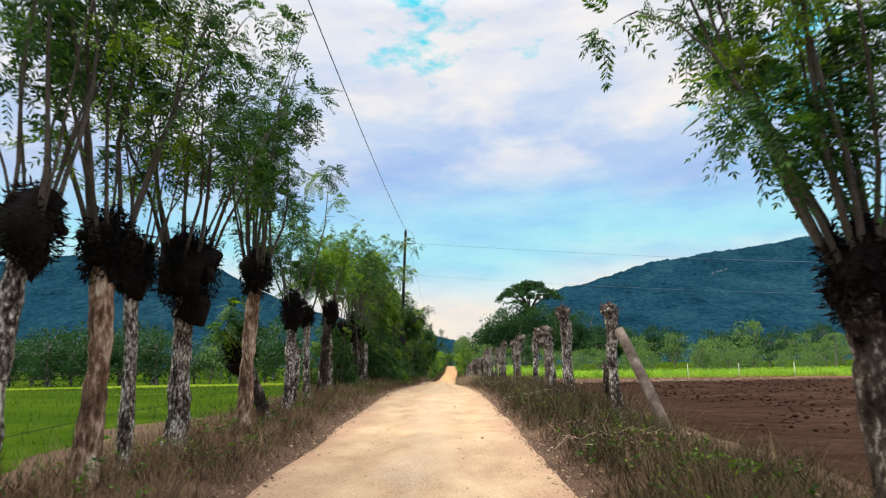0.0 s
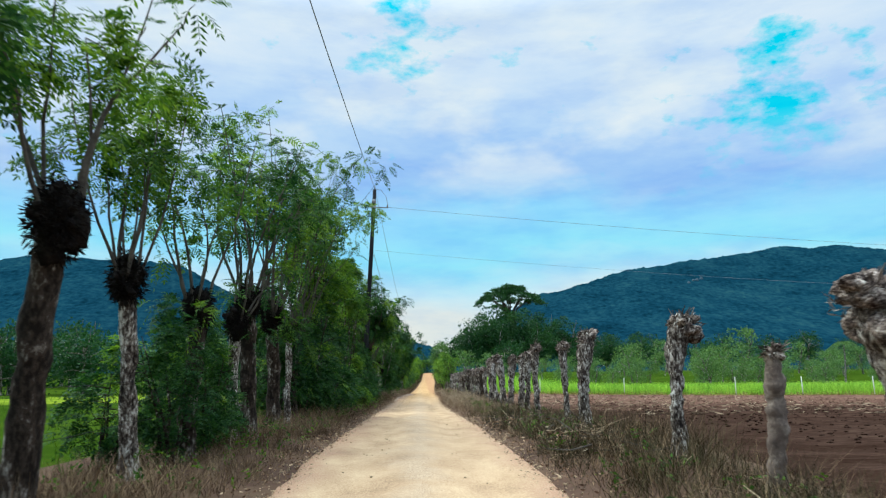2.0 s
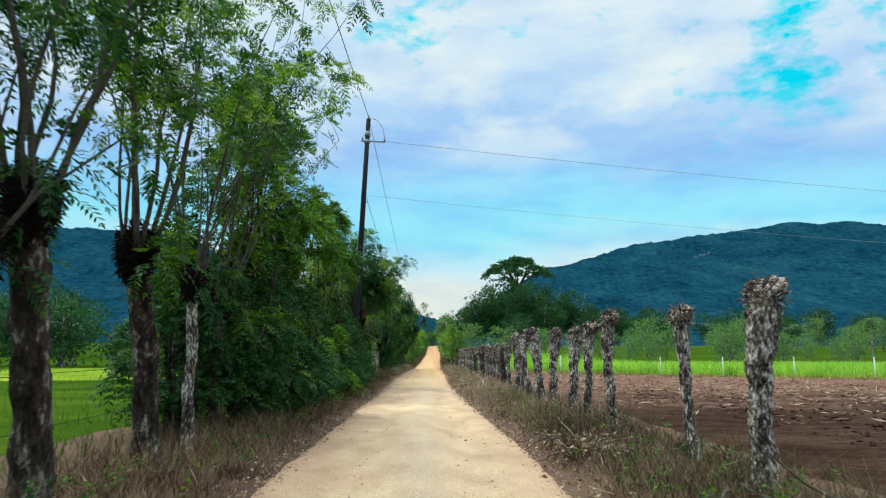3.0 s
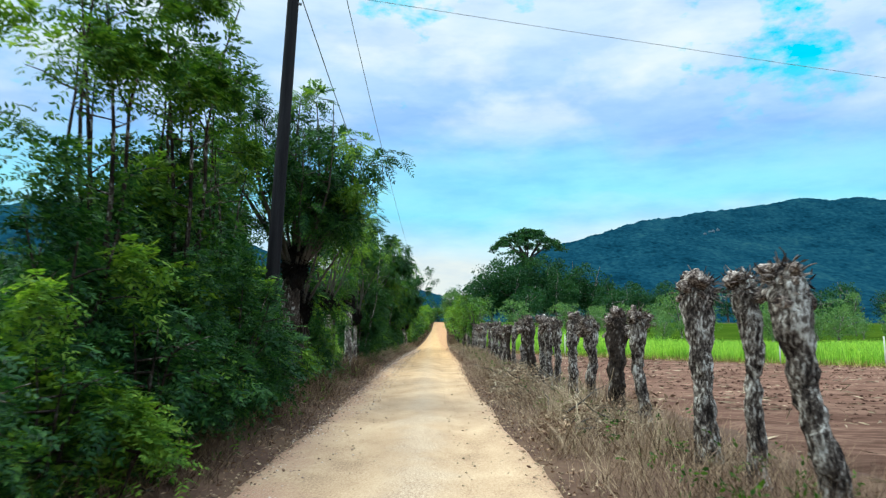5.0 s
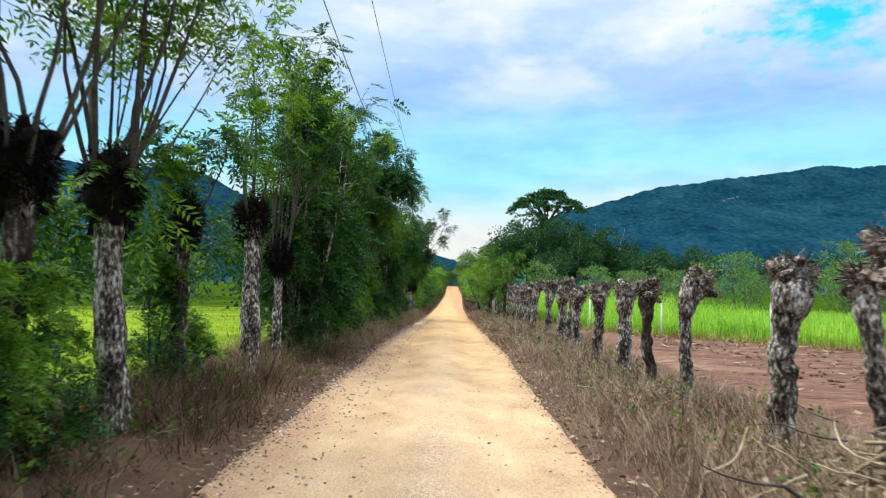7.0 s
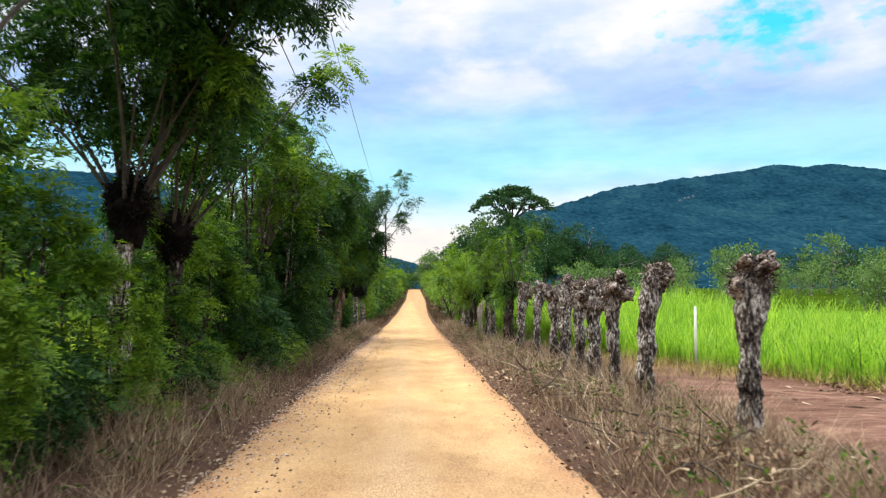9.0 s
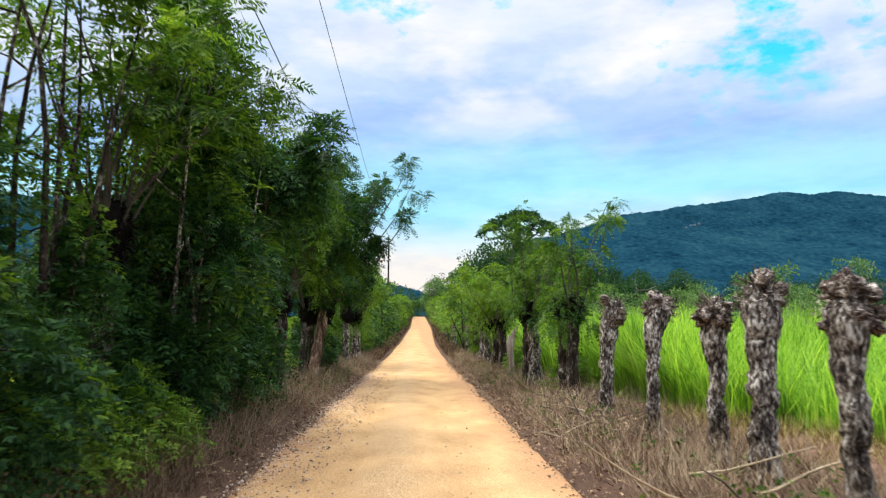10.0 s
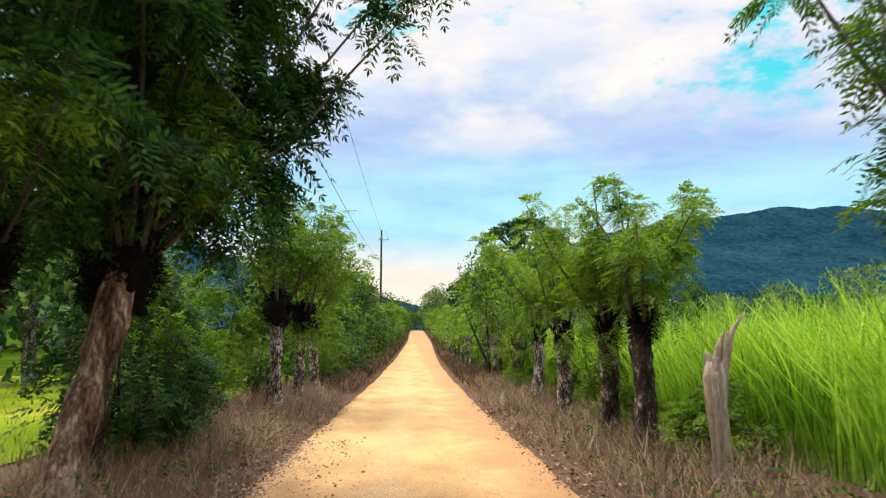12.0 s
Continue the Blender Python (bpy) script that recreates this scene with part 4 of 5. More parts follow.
# right side: one tree at the start, trees again past the stumps
tree = pollard("pollard_tree", 2.0, 0.17, (0.0, 0.1), 15, 0.40, 4.3, M_LEAF_DARK, M_BARK_DARK, "large dark pollarded tree with spreading leafy shoots", rng, head=0.36, density=24, size=0.07, lean_crown=(-0.16, 0.1), start=0.3)
stand(tree, 3.45, 4.4)
RIGHT = [  # y, x, trunk height, radius, lean, shoots, reach, density, bark, leaves
    (85.6, 3.2, 1.9, 0.13, 0.05, 4, 2.2, 9, M_BARK_DARK, M_LEAF), (86.8, 3.3, 1.9, 0.16, 0.0, 5, 2.5, 10, M_BARK_DARK, M_LEAF),
    (88.95, 3.12, 1.9, 0.16, -0.15, 4, 2.3, 9, M_BARK, M_LEAF), (90.25, 3.1, 1.9, 0.12, 0.0, 7, 2.7, 13, M_BARK_DARK, M_LEAF), (95.8, 3.25, 1.75, 0.15, 0.0, 9, 2.0, 18, M_BARK_DARK, M_LEAF_YOUNG), (97.2, 3.2, 1.75, 0.15, 0.0, 9, 2.2, 18, M_BARK_DARK, M_LEAF_YOUNG),
    (100.2, 3.2, 1.7, 0.15, 0.0, 9, 2.4, 18, M_BARK, M_LEAF_YOUNG), (103.8, 3.4, 1.7, 0.15, 0.0, 9, 2.3, 18, M_BARK, M_LEAF_YOUNG), (107.5, 3.5, 1.7, 0.15, 0.0, 8, 2.2, 16, M_BARK, M_LEAF)]
for y, x, h, r, lean, shoots, reach, thick, bark, foliage in RIGHT:
    tree = pollard("pollard_tree", h, r, (lean, 0), shoots, 0.45 if y < 94 else 0.8, reach, foliage, bark, "small pollarded tree with tufts of fresh green shoots", rng, head=0.12 + r * 0.7, density=thick * (2.0 if y < 94 else 1.5), start=0.12 if y < 94 else 0.3, size=0.056, skirt=9 if y < 94 else 3)
    stand(tree, x, y)


# ---- living fence of lopped stumps, right side ----
STUMPS_FIRST = [  # y, x, top above ground, radius, lean, width of the head, its overhang
    (11.5, 3.3, 2.25, 0.095, -0.05, 0.30, 0.0), (15.75, 3.22, 2.45, 0.13, -0.10, 0.34, 0.0), (17.9, 3.28, 2.1, 0.11, -0.26, 0.52, -0.02),
    (22.5, 3.32, 2.15, 0.105, 0.03, 0.46, 0.08), (27.4, 3.25, 2.25, 0.13, 0.02, 0.44, 0.12), (29.4, 3.38, 2.1, 0.075, -0.10, 0.30, 0.0),
    (32.4, 3.2, 2.2, 0.085, -0.06, 0.30, 0.04), (34.2, 3.2, 2.1, 0.09, 0.0, 0.34, 0.05), (35.6, 3.2, 2.05, 0.11, 0.05, 0.40, 0.0),
    (37.5, 3.1, 2.1, 0.10, 0.0, 0.36, 0.0), (38.7, 3.05, 2.2, 0.14, -0.12, 0.40, -0.10)]
STUMPS_SECOND = [
    (40.6, 3.06, 2.12, 0.105, -0.26, 0.40, 0.0), (41.75, 3.0, 2.15, 0.085, -0.05, 0.36, -0.04), (42.85, 3.0, 2.2, 0.125, 0.02, 0.48, 0.0),
    (44.9, 2.98, 1.85, 0.085, -0.10, 0.36, 0.02), (46.0, 2.9, 1.85, 0.125, -0.02, 0.48, 0.03), (47.5, 2.87, 1.85, 0.09, -0.06, 0.42, 0.0),
    (49.2, 2.9, 1.95, 0.10, 0.0, 0.42, 0.08), (51.5, 3.0, 1.9, 0.085, 0.0, 0.38, -0.06), (52.2, 2.95, 1.85, 0.11, 0.0, 0.44, 0.05),
    (53.1, 2.95, 2.0, 0.125, -0.04, 0.58, 0.10), (54.6, 2.95, 2.05, 0.14, -0.16, 0.50, 0.03), (55.35, 3.0, 1.75, 0.07, -0.06, 0.24, 0.0),
    (56.6, 2.92, 1.9, 0.125, 0.0, 0.42, 0.05)]
STUMPS_THIRD = [
    (58.8, 2.9, 1.85, 0.085, -0.04, 0.42, 0.14), (60.4, 2.95, 1.75, 0.08, 0.0, 0.36, 0.05), (61.9, 2.98, 1.8, 0.12, 0.02, 0.42, 0.04),
    (64.0, 3.0, 1.75, 0.10, 0.0, 0.40, 0.0), (66.4, 3.05, 1.65, 0.10, 0.0, 0.40, 0.05), (67.6, 3.1, 1.7, 0.09, 0.05, 0.36, 0.0),
    (69.0, 3.2, 1.95, 0.145, 0.0, 0.56, 0.14), (71.4, 3.15, 1.95, 0.115, 0.02, 0.50, 0.06), (73.75, 3.08, 2.05, 0.115, 0.02, 0.42, 0.12),
    (75.1, 3.1, 1.95, 0.09, 0.04, 0.44, 0.05), (76.3, 3.15, 1.95, 0.115, -0.02, 0.60, 0.06), (77.3, 3.15, 1.9, 0.10, 0.02, 0.46, 0.08), (78.6, 3.15, 2.05, 0.125, 0.04, 0.46, 0.05),
    (79.5, 3.2, 1.9, 0.10, -0.02, 0.40, 0.0), (81.2, 3.15, 2.0, 0.09, 0.08, 0.44, 0.10), (83.05, 3.05, 2.1, 0.115, 0.06, 0.46, 0.10)]
DARK_STUMPS = (46.0, 54.6, 60.4)
for y, x, h, r, lean, width, shift in STUMPS_FIRST + STUMPS_SECOND + STUMPS_THIRD:
    stand(stump(h - 0.14, r * 0.92, (lean, rng.normal(0, 0.05)), M_BARK_DARK if y in DARK_STUMPS else M_BARK, rng, rng.uniform(0.75, 1.2), width=width * 0.94, shift=shift), x, y)
broken = tagged(new("broken_stump"), "pale barkless broken stump with a split pointed top", "tree stump")
v, f = capped([(0, 0, -0.3), (0.01, 0, 0.0), (0.0, 0, 0.4), (-0.02, 0, 0.8), (-0.03, 0, 1.05), (-0.02, 0, 1.2)], [0.12, 0.10, 0.095, 0.10, 0.105, 0.07], 14, 0.14, 77)
part("trunk", (burl(v, 0.03, 9.0, 78), f), M_WOOD, broken, smooth=True)
for dx, dy, h, off in ((-0.08, 0.02, 1.34, -0.02), (-0.04, -0.07, 1.28, -0.02), (0.03, 0.05, 1.55, 0.10), (0.05, -0.04, 1.72, 0.24), (0.0, 0.0, 1.46, 0.05)):
    part("splinter", capped([(dx, dy, 0.8), (dx, dy, 1.08), (dx + off * 0.35, dy, h * 0.55 + 0.55), (dx + off, dy, h)], [0.04, 0.045, 0.032, 0.004], 6, 0.25, 79), M_WOOD, broken)
stand(broken, 3.2, 93.6)
stand(stump(1.5, 0.085, (0.0, 0), M_SPLINTER, rng, 0.35, "smooth grey sawn fence post"), 3.35, 20.1)
stand(stump(0.95, 0.055, (0.0, 0), M_BARK_DARK, rng, 0.35, "short dark fence stub in the dry grass"), 3.6, 13.5)
for y in np.arange(108, 240, 5.2):
    again(bpy.data.objects["fence_stump.003"], 3.1 + float(middle(y)), y + rng.normal(0, 1), rng.uniform(0, 6), rng.uniform(0.85, 1.05))
# leaning pole against the first stump
lean_pole = tagged(new("leaning_pole"), "weathered grey timber leaning against a fence stump", "timber")
part("shaft", capped(np.linspace((3.75, 9.9, -0.2), (3.25, 10.95, 1.68), 9), [0.085] * 9, 8, 0.12, 3), M_SPLINTER, lean_pole, smooth=True)


# ---- utility poles and wires ----
def utility_pole(x, y, height, label, lean=0.0):
    thing = tagged(new("utility_pole"), label, "utility pole", "utility poles")
    part("shaft", capped([(0, 0, -0.5), (0, 0, height * 0.3), (0, 0, height * 0.7), (0, 0, height)], [0.135, 0.12, 0.105, 0.09], 14), M_POLE, thing, smooth=True)
    arm = part("crossarm", capped([(-0.25, 0, height - 0.95), (0.75, 0.02, height - 0.95)], [0.035, 0.03], 6), M_METAL, thing)
    for q, z in ((0.0, 0.12), (0.72, -0.82), (-0.2, -0.82)):
        part("insulator", capped([(q, 0, height + z - 0.16), (q, 0, height + z - 0.06), (q, 0, height + z - 0.02), (q, 0, height + z + 0.04)], [0.02, 0.045, 0.03, 0.04], 8), M_METAL, thing if q == 0 else arm)
    part("bracket", capped([(0, 0, height * 0.68), (0.16, 0, height * 0.68)], [0.03, 0.03], 6), M_METAL, thing)
    part("jumper", tube([(0, 0, height + 0.05), (0.35, 0, height - 0.02), (0.62, 0, height - 0.35), (0.72, 0, height - 0.8)], [0.012] * 4, 4), M_METAL, thing)
    part("clamp", capped([(0, 0, height - 0.75), (0, 0, height - 0.55)], [0.12, 0.12], 10), M_METAL, thing)
    part("clamp", capped([(0, 0, height - 1.05), (0, 0, height - 0.9)], [0.125, 0.125], 10), M_METAL, thing)
    thing.matrix_basis = stand(thing, x, y) @ Matrix.Rotation(lean, 4, "Y")
    return thing


utility_pole(-2.92, 47.6, 11.1, "dark wooden utility pole with a small crossarm, leaning slightly", 0.042)
utility_pole(-2.6, 157.0, 12.4, "distant dark wooden utility pole above the hedge")


def wire(a, b, sag, radius=0.012):
    q = np.linspace(0, 1, 24)[:, None]
    p = np.asarray(a) * (1 - q) + np.asarray(b) * q - np.array([0, 0, 4 * sag]) * q * (1 - q)
    thing = tagged(new("overhead_wire"), "thin dark overhead power wire", "cable", "overhead wires")
    part("strand", tube(p, [radius] * 24, 5), M_METAL, thing)


wire((-2.2, -55, 8.6), (-2.43, 47.6, 11.35), 2.2, 0.014)
wire((-2.43, 47.6, 11.35), (-2.6, 157, 12.4), 1.5)
wire((-2.52, 47.6, 8.1), (-2.6, 157, 9.4), 2.2)
wire((-1.73, 47.6, 10.35), (115.2, 70.5, 12.5), 1.85, 0.009)
wire((-2.42, 47.6, 8.05), (115.2, 70.5, 10.7), 2.4, 0.0055)
utility_pole(115.2, 70.5, 12.6, "wooden utility pole out in the fields")


for z in (0.72, 1.18):
    q = np.linspace(3.0, 33.0, 31)
    p = np.stack([-3.36 + 0 * q, q, level(q * 0, q) + 0.1 + z + 0.012 * np.sin(q * 2.1)], -1)
    strand = tagged(new("fence_wire"), "rusty fence wire strung along the roadside trunks", "wire", "fence wires")
    part("strand", tube(p, [0.003] * 31, 4), M_POLE, strand)


# ---- crop, grass, litter ----
def stuff(name, shape, mat, label, category):
    return tagged(new(name, mesh(name, *shape, mat)), label, category, kind="stuff")


n = 78000
cx = 4.6 + 70 * rng.uniform(0, 1, n) ** 2.1
cy = crop_edge(cx) + 0.3 + 62 * rng.uniform(0, 1, n) ** 1.7
ch = (0.95 + 1.1 * np.clip((cy - 80) / 8, 0, 1) * np.clip((22 - cx) / 10, 0, 1)) * rng.uniform(0.5, 1.2, n)
stuff("cane_crop", blades(cx, cy, level(cx, cy) + 0.05, ch, 0.016 + 0.00025 * cy, 0.5, rng, 2), M_CROP, "bright green standing cane or grain crop", "crop")

n = 19000
cx = 4.55 + 5.0 * rng.uniform(0, 1, n) ** 1.3
cy = 84.6 + 30 * rng.uniform(0, 1, n)
stuff("tall_cane", blades(cx, cy, level(cx, cy) + 0.05, rng.uniform(0.7, 2.4, n), rng.uniform(0.018, 0.040, n), 0.40, rng, 3), M_CROP, "tall bright green cane close behind the fence", "crop")

n = 5000
ex = rng.uniform(4.0, 6.5, n)
ey = rng.uniform(77, 85, n)
stuff("field_margin", blades(ex, ey, level(ex, ey) + 0.05, rng.uniform(0.12, 0.4, n), rng.uniform(0.008, 0.018, n), 0.9, rng, 1), M_MARGIN, "yellowed grass between the fence and the crop", "dry grass")
n = 9000
ex = 4.4 + 30 * rng.uniform(0, 1, n) ** 2
ey = crop_edge(ex) + rng.normal(-0.6, 0.7, n)
stuff("field_margin", blades(ex, ey, level(ex, ey) + 0.05, rng.uniform(0.15, 0.5, n), rng.uniform(0.008, 0.02, n), 0.9, rng, 1), M_MARGIN, "yellowed grass along the crop's edge", "dry grass")

n = 26000
px = -4.4 - 40 * rng.uniform(0, 1, n) ** 2
py = rng.uniform(0, 110, n)
stuff("pasture_tufts", blades(px, py, level(px, py) + 0.1, rng.uniform(0.08, 0.26, n), rng.uniform(0.012, 0.03, n), 0.6, rng, 1), M_BLADE, "short green pasture grass tufts", "grass")

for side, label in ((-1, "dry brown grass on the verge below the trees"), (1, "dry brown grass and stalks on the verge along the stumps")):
    c = 3300
    ty = 3 + 108 * rng.uniform(0, 1, c) ** 1.15
    td = 1.95 - narrow(ty, side) + 2.0 * rng.uniform(0, 1, c) ** 0.9 + 0.10 * wave(ty * 0, ty, 2.0, 20 + side)
    rise = np.clip((td + narrow(ty, side) - 1.72) / 0.5, 0.2, 1) * rng.uniform(0.30, 0.85, c) * (0.9 + 0.5 * wave(td, ty, 0.8, 30 + side))
    pick = np.repeat(np.arange(c), 38)
    n = len(pick)
    out = rng.normal(0, 0.14, (n, 2))
    gx, gy = middle(ty[pick]) + side * td[pick] + out[:, 0], ty[pick] + out[:, 1]
    tall = np.maximum(rise[pick] * rng.uniform(0.30, 1.05, n), 0.05)
    early = (side > 0) & (ty[pick] + 9 * wave(td, ty, 0.7, 50 + side)[pick] + rng.normal(0, 3, c)[pick] < 34) & (rng.uniform(0, 1, c)[pick] < 0.6)
    wide = rng.uniform(0.004, 0.009, n)
    # the left verge keeps the darker grass further on, as painted tree shade
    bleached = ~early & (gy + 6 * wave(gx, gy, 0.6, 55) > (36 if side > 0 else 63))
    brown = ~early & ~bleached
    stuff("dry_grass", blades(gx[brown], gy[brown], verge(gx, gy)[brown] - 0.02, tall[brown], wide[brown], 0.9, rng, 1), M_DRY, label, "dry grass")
    if bleached.any():
        stuff("dry_grass", blades(gx[bleached], gy[bleached], verge(gx, gy)[bleached] - 0.02, tall[bleached], wide[bleached], 0.9, rng, 1), M_DRY_PALE, "bleached dry grass and stalks on the verge", "dry grass")
    if early.any():
        stuff("grey_weeds", blades(gx[early], gy[early], verge(gx, gy)[early] - 0.02, tall[early] * 1.1, wide[early] * 1.1, 0.9, rng, 1), M_WEED, "grey-green weeds and withered grass on the verge", "weeds")
    n = 16000
    gy = rng.uniform(108, 262, n)
    gx = middle(gy) + side * rng.uniform(1.9, 3.8, n)
    stuff("dry_grass", blades(gx, gy, verge(gx, gy) - 0.02, rng.uniform(0.2, 0.55, n), rng.uniform(0.02, 0.05, n), 0.8, rng, 1), M_DRY, "dry brown grass along the far stretch of road", "dry grass")
    n = 1300
    gy = rng.uniform(3, 100, n)
    d = rng.uniform(2.0, 3.6, n)
    gx = middle(gy) + side * d
    stuff("green_weeds", sprays(np.stack([gx, gy, verge(gx, gy) + rng.uniform(0.02, 0.3, n)], -1), rng.normal(0, 1, (n, 3)) + (0, 0, 0.8), 0.16, 3, 0.06, 0.25, rng), M_LEAF, "sparse green weeds in the verge", "weeds")
    n = 1500
    gy = 3 + 97 * rng.uniform(0, 1, n) ** 0.6
    d = rng.uniform(1.7, 3.4, n)
    gx = middle(gy) + side * d
    w = rng.normal(0, 1, (n, 3)) * (1, 1, 0.25)
    stuff("dead_twigs", leaves(np.stack([gx, gy, verge(gx, gy) + rng.uniform(0.0, 0.25, n)], -1), w, rng.uniform(0.10, 0.45, n), 0.011, rng), M_STRAW, "pale dead twigs lying in the verge", "twigs")


def brush_pile(x, y, wide, long, high, g, leafy=140):
    """Lopped branches with withered leaves and bleached grass heaped below the stumps."""
    thing = tagged(new("brush_pile"), "heap of cut branches with withered pale brown leaves", "brush pile", "brush piles")
    for _ in range(44):
        p = np.array([g.normal(0, wide * 0.35), g.normal(0, long * 0.4), g.uniform(0, high * 0.8)])
        part("stick", tube(bent(p, g.normal(0, 1, 3) * (1, 1, 0.16), g.uniform(0.3, 1.0), g, 5, 0.22), np.linspace(g.uniform(0.005, 0.016), 0.003, 6), 5), M_CHAFF if g.uniform() < 0.35 else M_TWIG, thing)
    for name, mat, count, least, most, slim in (("withered_leaves", M_LITTER, leafy, 0.05, 0.12, 0.2), ("bleached_leaves", M_CHAFF, leafy // 3, 0.05, 0.11, 0.16), ("straw", M_CHAFF, leafy // 2, 0.10, 0.34, 0.018)):
        hub = g.normal(0, 1, (9, 3)) * (wide * 0.38, long * 0.38, high * 0.4)
        q = hub[g.integers(0, 9, count)] + g.normal(0, 1, (count, 3)) * (wide * 0.16, long * 0.16, high * 0.22)
        q[:, 2] = np.abs(q[:, 2]) * 0.9
        tagged(part(name, leaves(q, g.normal(0, 1, (count, 3)) * (1, 1, 0.6), g.uniform(least, most, count), slim, g), mat, thing), kind="stuff")
    stand(thing, x, y)


def cut_stick(x, y, up, aim, length, thick, g):
    """A single pale cut branch, leaning in the grass or lying on it."""
    thing = tagged(new("cut_stick", mesh("cut_stick", *capped(bent((0, 0, up), aim, length, g, 7, 0.10), list(np.linspace(thick, thick * 0.45, 8)), 6, 0.12, int(g.integers(1e6))), M_CHAFF, True)), "pale barkless cut stick in the dry verge grass", "stick", "cut sticks along the fence")
    stand(thing, x, y)


twist = np.random.default_rng(31)
for x, y, up, aim, length, thick in ((3.05, 53.9, -0.1, (0.25, -0.1, 0.9), 0.85, 0.013), (2.75, 52.6, -0.1, (-0.45, 0.1, 0.7), 0.9, 0.014), (2.95, 50.3, -0.1, (0.5, -0.1, 0.8), 0.85, 0.014), (2.45, 51.2, 0.25, (0.8, 0.5, -0.05), 1.0, 0.016),
                                     (2.15, 53.6, 0.35, (0.9, 0.3, 0.05), 0.9, 0.015), (1.75, 55.3, 0.18, (0.8, 0.6, 0.08), 0.9, 0.014), (2.7, 49.3, -0.1, (0.15, 0.2, 0.8), 0.6, 0.012), (3.1, 47.9, -0.1, (-0.2, 0.1, 0.8), 0.8, 0.013), (2.6, 54.9, 0.45, (0.7, -0.4, 0.15), 0.8, 0.015),
                                     (2.5, 77.4, 0.22, (0.9, 0.35, 0.04), 1.3, 0.014), (2.35, 78.3, 0.2, (0.9, -0.2, 0.1), 1.1, 0.013), (2.2, 79.2, -0.05, (0.2, 0.1, 0.8), 0.6, 0.012), (2.75, 76.4, 0.25, (0.7, -0.6, 0.03), 1.2, 0.014), (2.0, 81.3, 0.16, (0.7, 0.7, 0.06), 0.9, 0.012), (2.6, 74.6, 0.2, (-0.8, 0.5, 0.1), 0.8, 0.012)):
    cut_stick(x, y, up, aim, length, thick, twist)

for x, y, w, l, h in ((2.7, 9.6, 0.9, 1.2, 0.25), (2.6, 17.5, 0.8, 2.0, 0.25), (2.7, 24.5, 0.9, 2.2, 0.3), (2.3, 30.5, 0.8, 1.5, 0.2), (2.3, 45.3, 0.9, 1.2, 0.4), (2.2, 50.5, 0.9, 1.4, 0.35), (2.35, 52.4, 1.0, 1.6, 0.5), (2.6, 54.6, 1.1, 1.6, 0.6),
                      (2.5, 59.0, 0.7, 1.4, 0.2), (2.5, 71.0, 0.8, 2.2, 0.3), (2.4, 75.5, 0.9, 2.4, 0.3), (2.7, 82.0, 0.8, 1.8, 0.25), (2.9, 84.6, 0.7, 1.2, 0.3)):
    brush_pile(x, y, w, l, h, rng, 700 if 44 < y < 56 else 260)

for side in (-1, 1):
    n = 6500
    gy = 3 + 102 * rng.uniform(0, 1, n) ** 0.65
    d = np.abs(rng.normal(1.84, 0.18, n)) - narrow(gy, side)
    gx = middle(gy) + side * d
    stuff("leaf_litter", leaves(np.stack([gx, gy, verge(gx, gy) + 0.06], -1), rng.normal(0, 1, (n, 3)) * (1, 1, 0.25), rng.uniform(0.025, 0.075, n), 0.22, rng), M_LITTER, "dry fallen leaves along the road's edge", "leaf litter")

# loose stones on the road and along its edges
n = 15000
sy = 2 + 105 * rng.uniform(0, 1, n)
edge = rng.uniform(0, 1, n) < 0.72
flank = np.sign(rng.normal(0, 1, n))
sx = middle(sy) + np.where(edge, flank * (rng.normal(1.68, 0.17, n) - narrow(sy, flank)), rng.normal(0, 0.35, n))
size = rng.uniform(0.006, 0.020, n) * np.where(rng.uniform(0, 1, n) < 0.04, 1.8, 1)
octa = np.array([[1, 0, 0], [0, 1, 0], [-1, 0, 0], [0, -1, 0], [0, 0, 0.7], [0, 0, -0.5]])
tri = np.array([[0, 1, 4], [1, 2, 4], [2, 3, 4], [3, 0, 4], [1, 0, 5], [2, 1, 5], [3, 2, 5], [0, 3, 5]])
v = octa[None] * size[:, None, None] * rng.uniform(0.6, 1.3, (n, 6, 1)) + np.stack([sx, sy, level(sx, sy) + 0.035], -1)[:, None]
stuff("loose_stones", (v.reshape(-1, 3), (tri[None] + np.arange(n)[:, None, None] * 6).reshape(-1, 3)), M_STONE, "loose pebbles and gravel on the sand road", "gravel")

# coarse gravel washed to the road's west edge
pick = np.random.default_rng(17)
n = 10000
sy = 40 + 58 * pick.uniform(0, 1, n) ** 0.6
sx = middle(sy) - 1.74 + np.abs(pick.normal(0, 0.36, n))
size = pick.uniform(0.006, 0.022, n)
v = octa[None] * size[:, None, None] * pick.uniform(0.6, 1.3, (n, 6, 1)) + np.stack([sx, sy, level(sx, sy) + 0.035], -1)[:, None]
stuff("edge_gravel", (v.reshape(-1, 3), (tri[None] + np.arange(n)[:, None, None] * 6).reshape(-1, 3)), M_GRAVEL, "coarse pinkish gravel along the road's edge", "gravel")

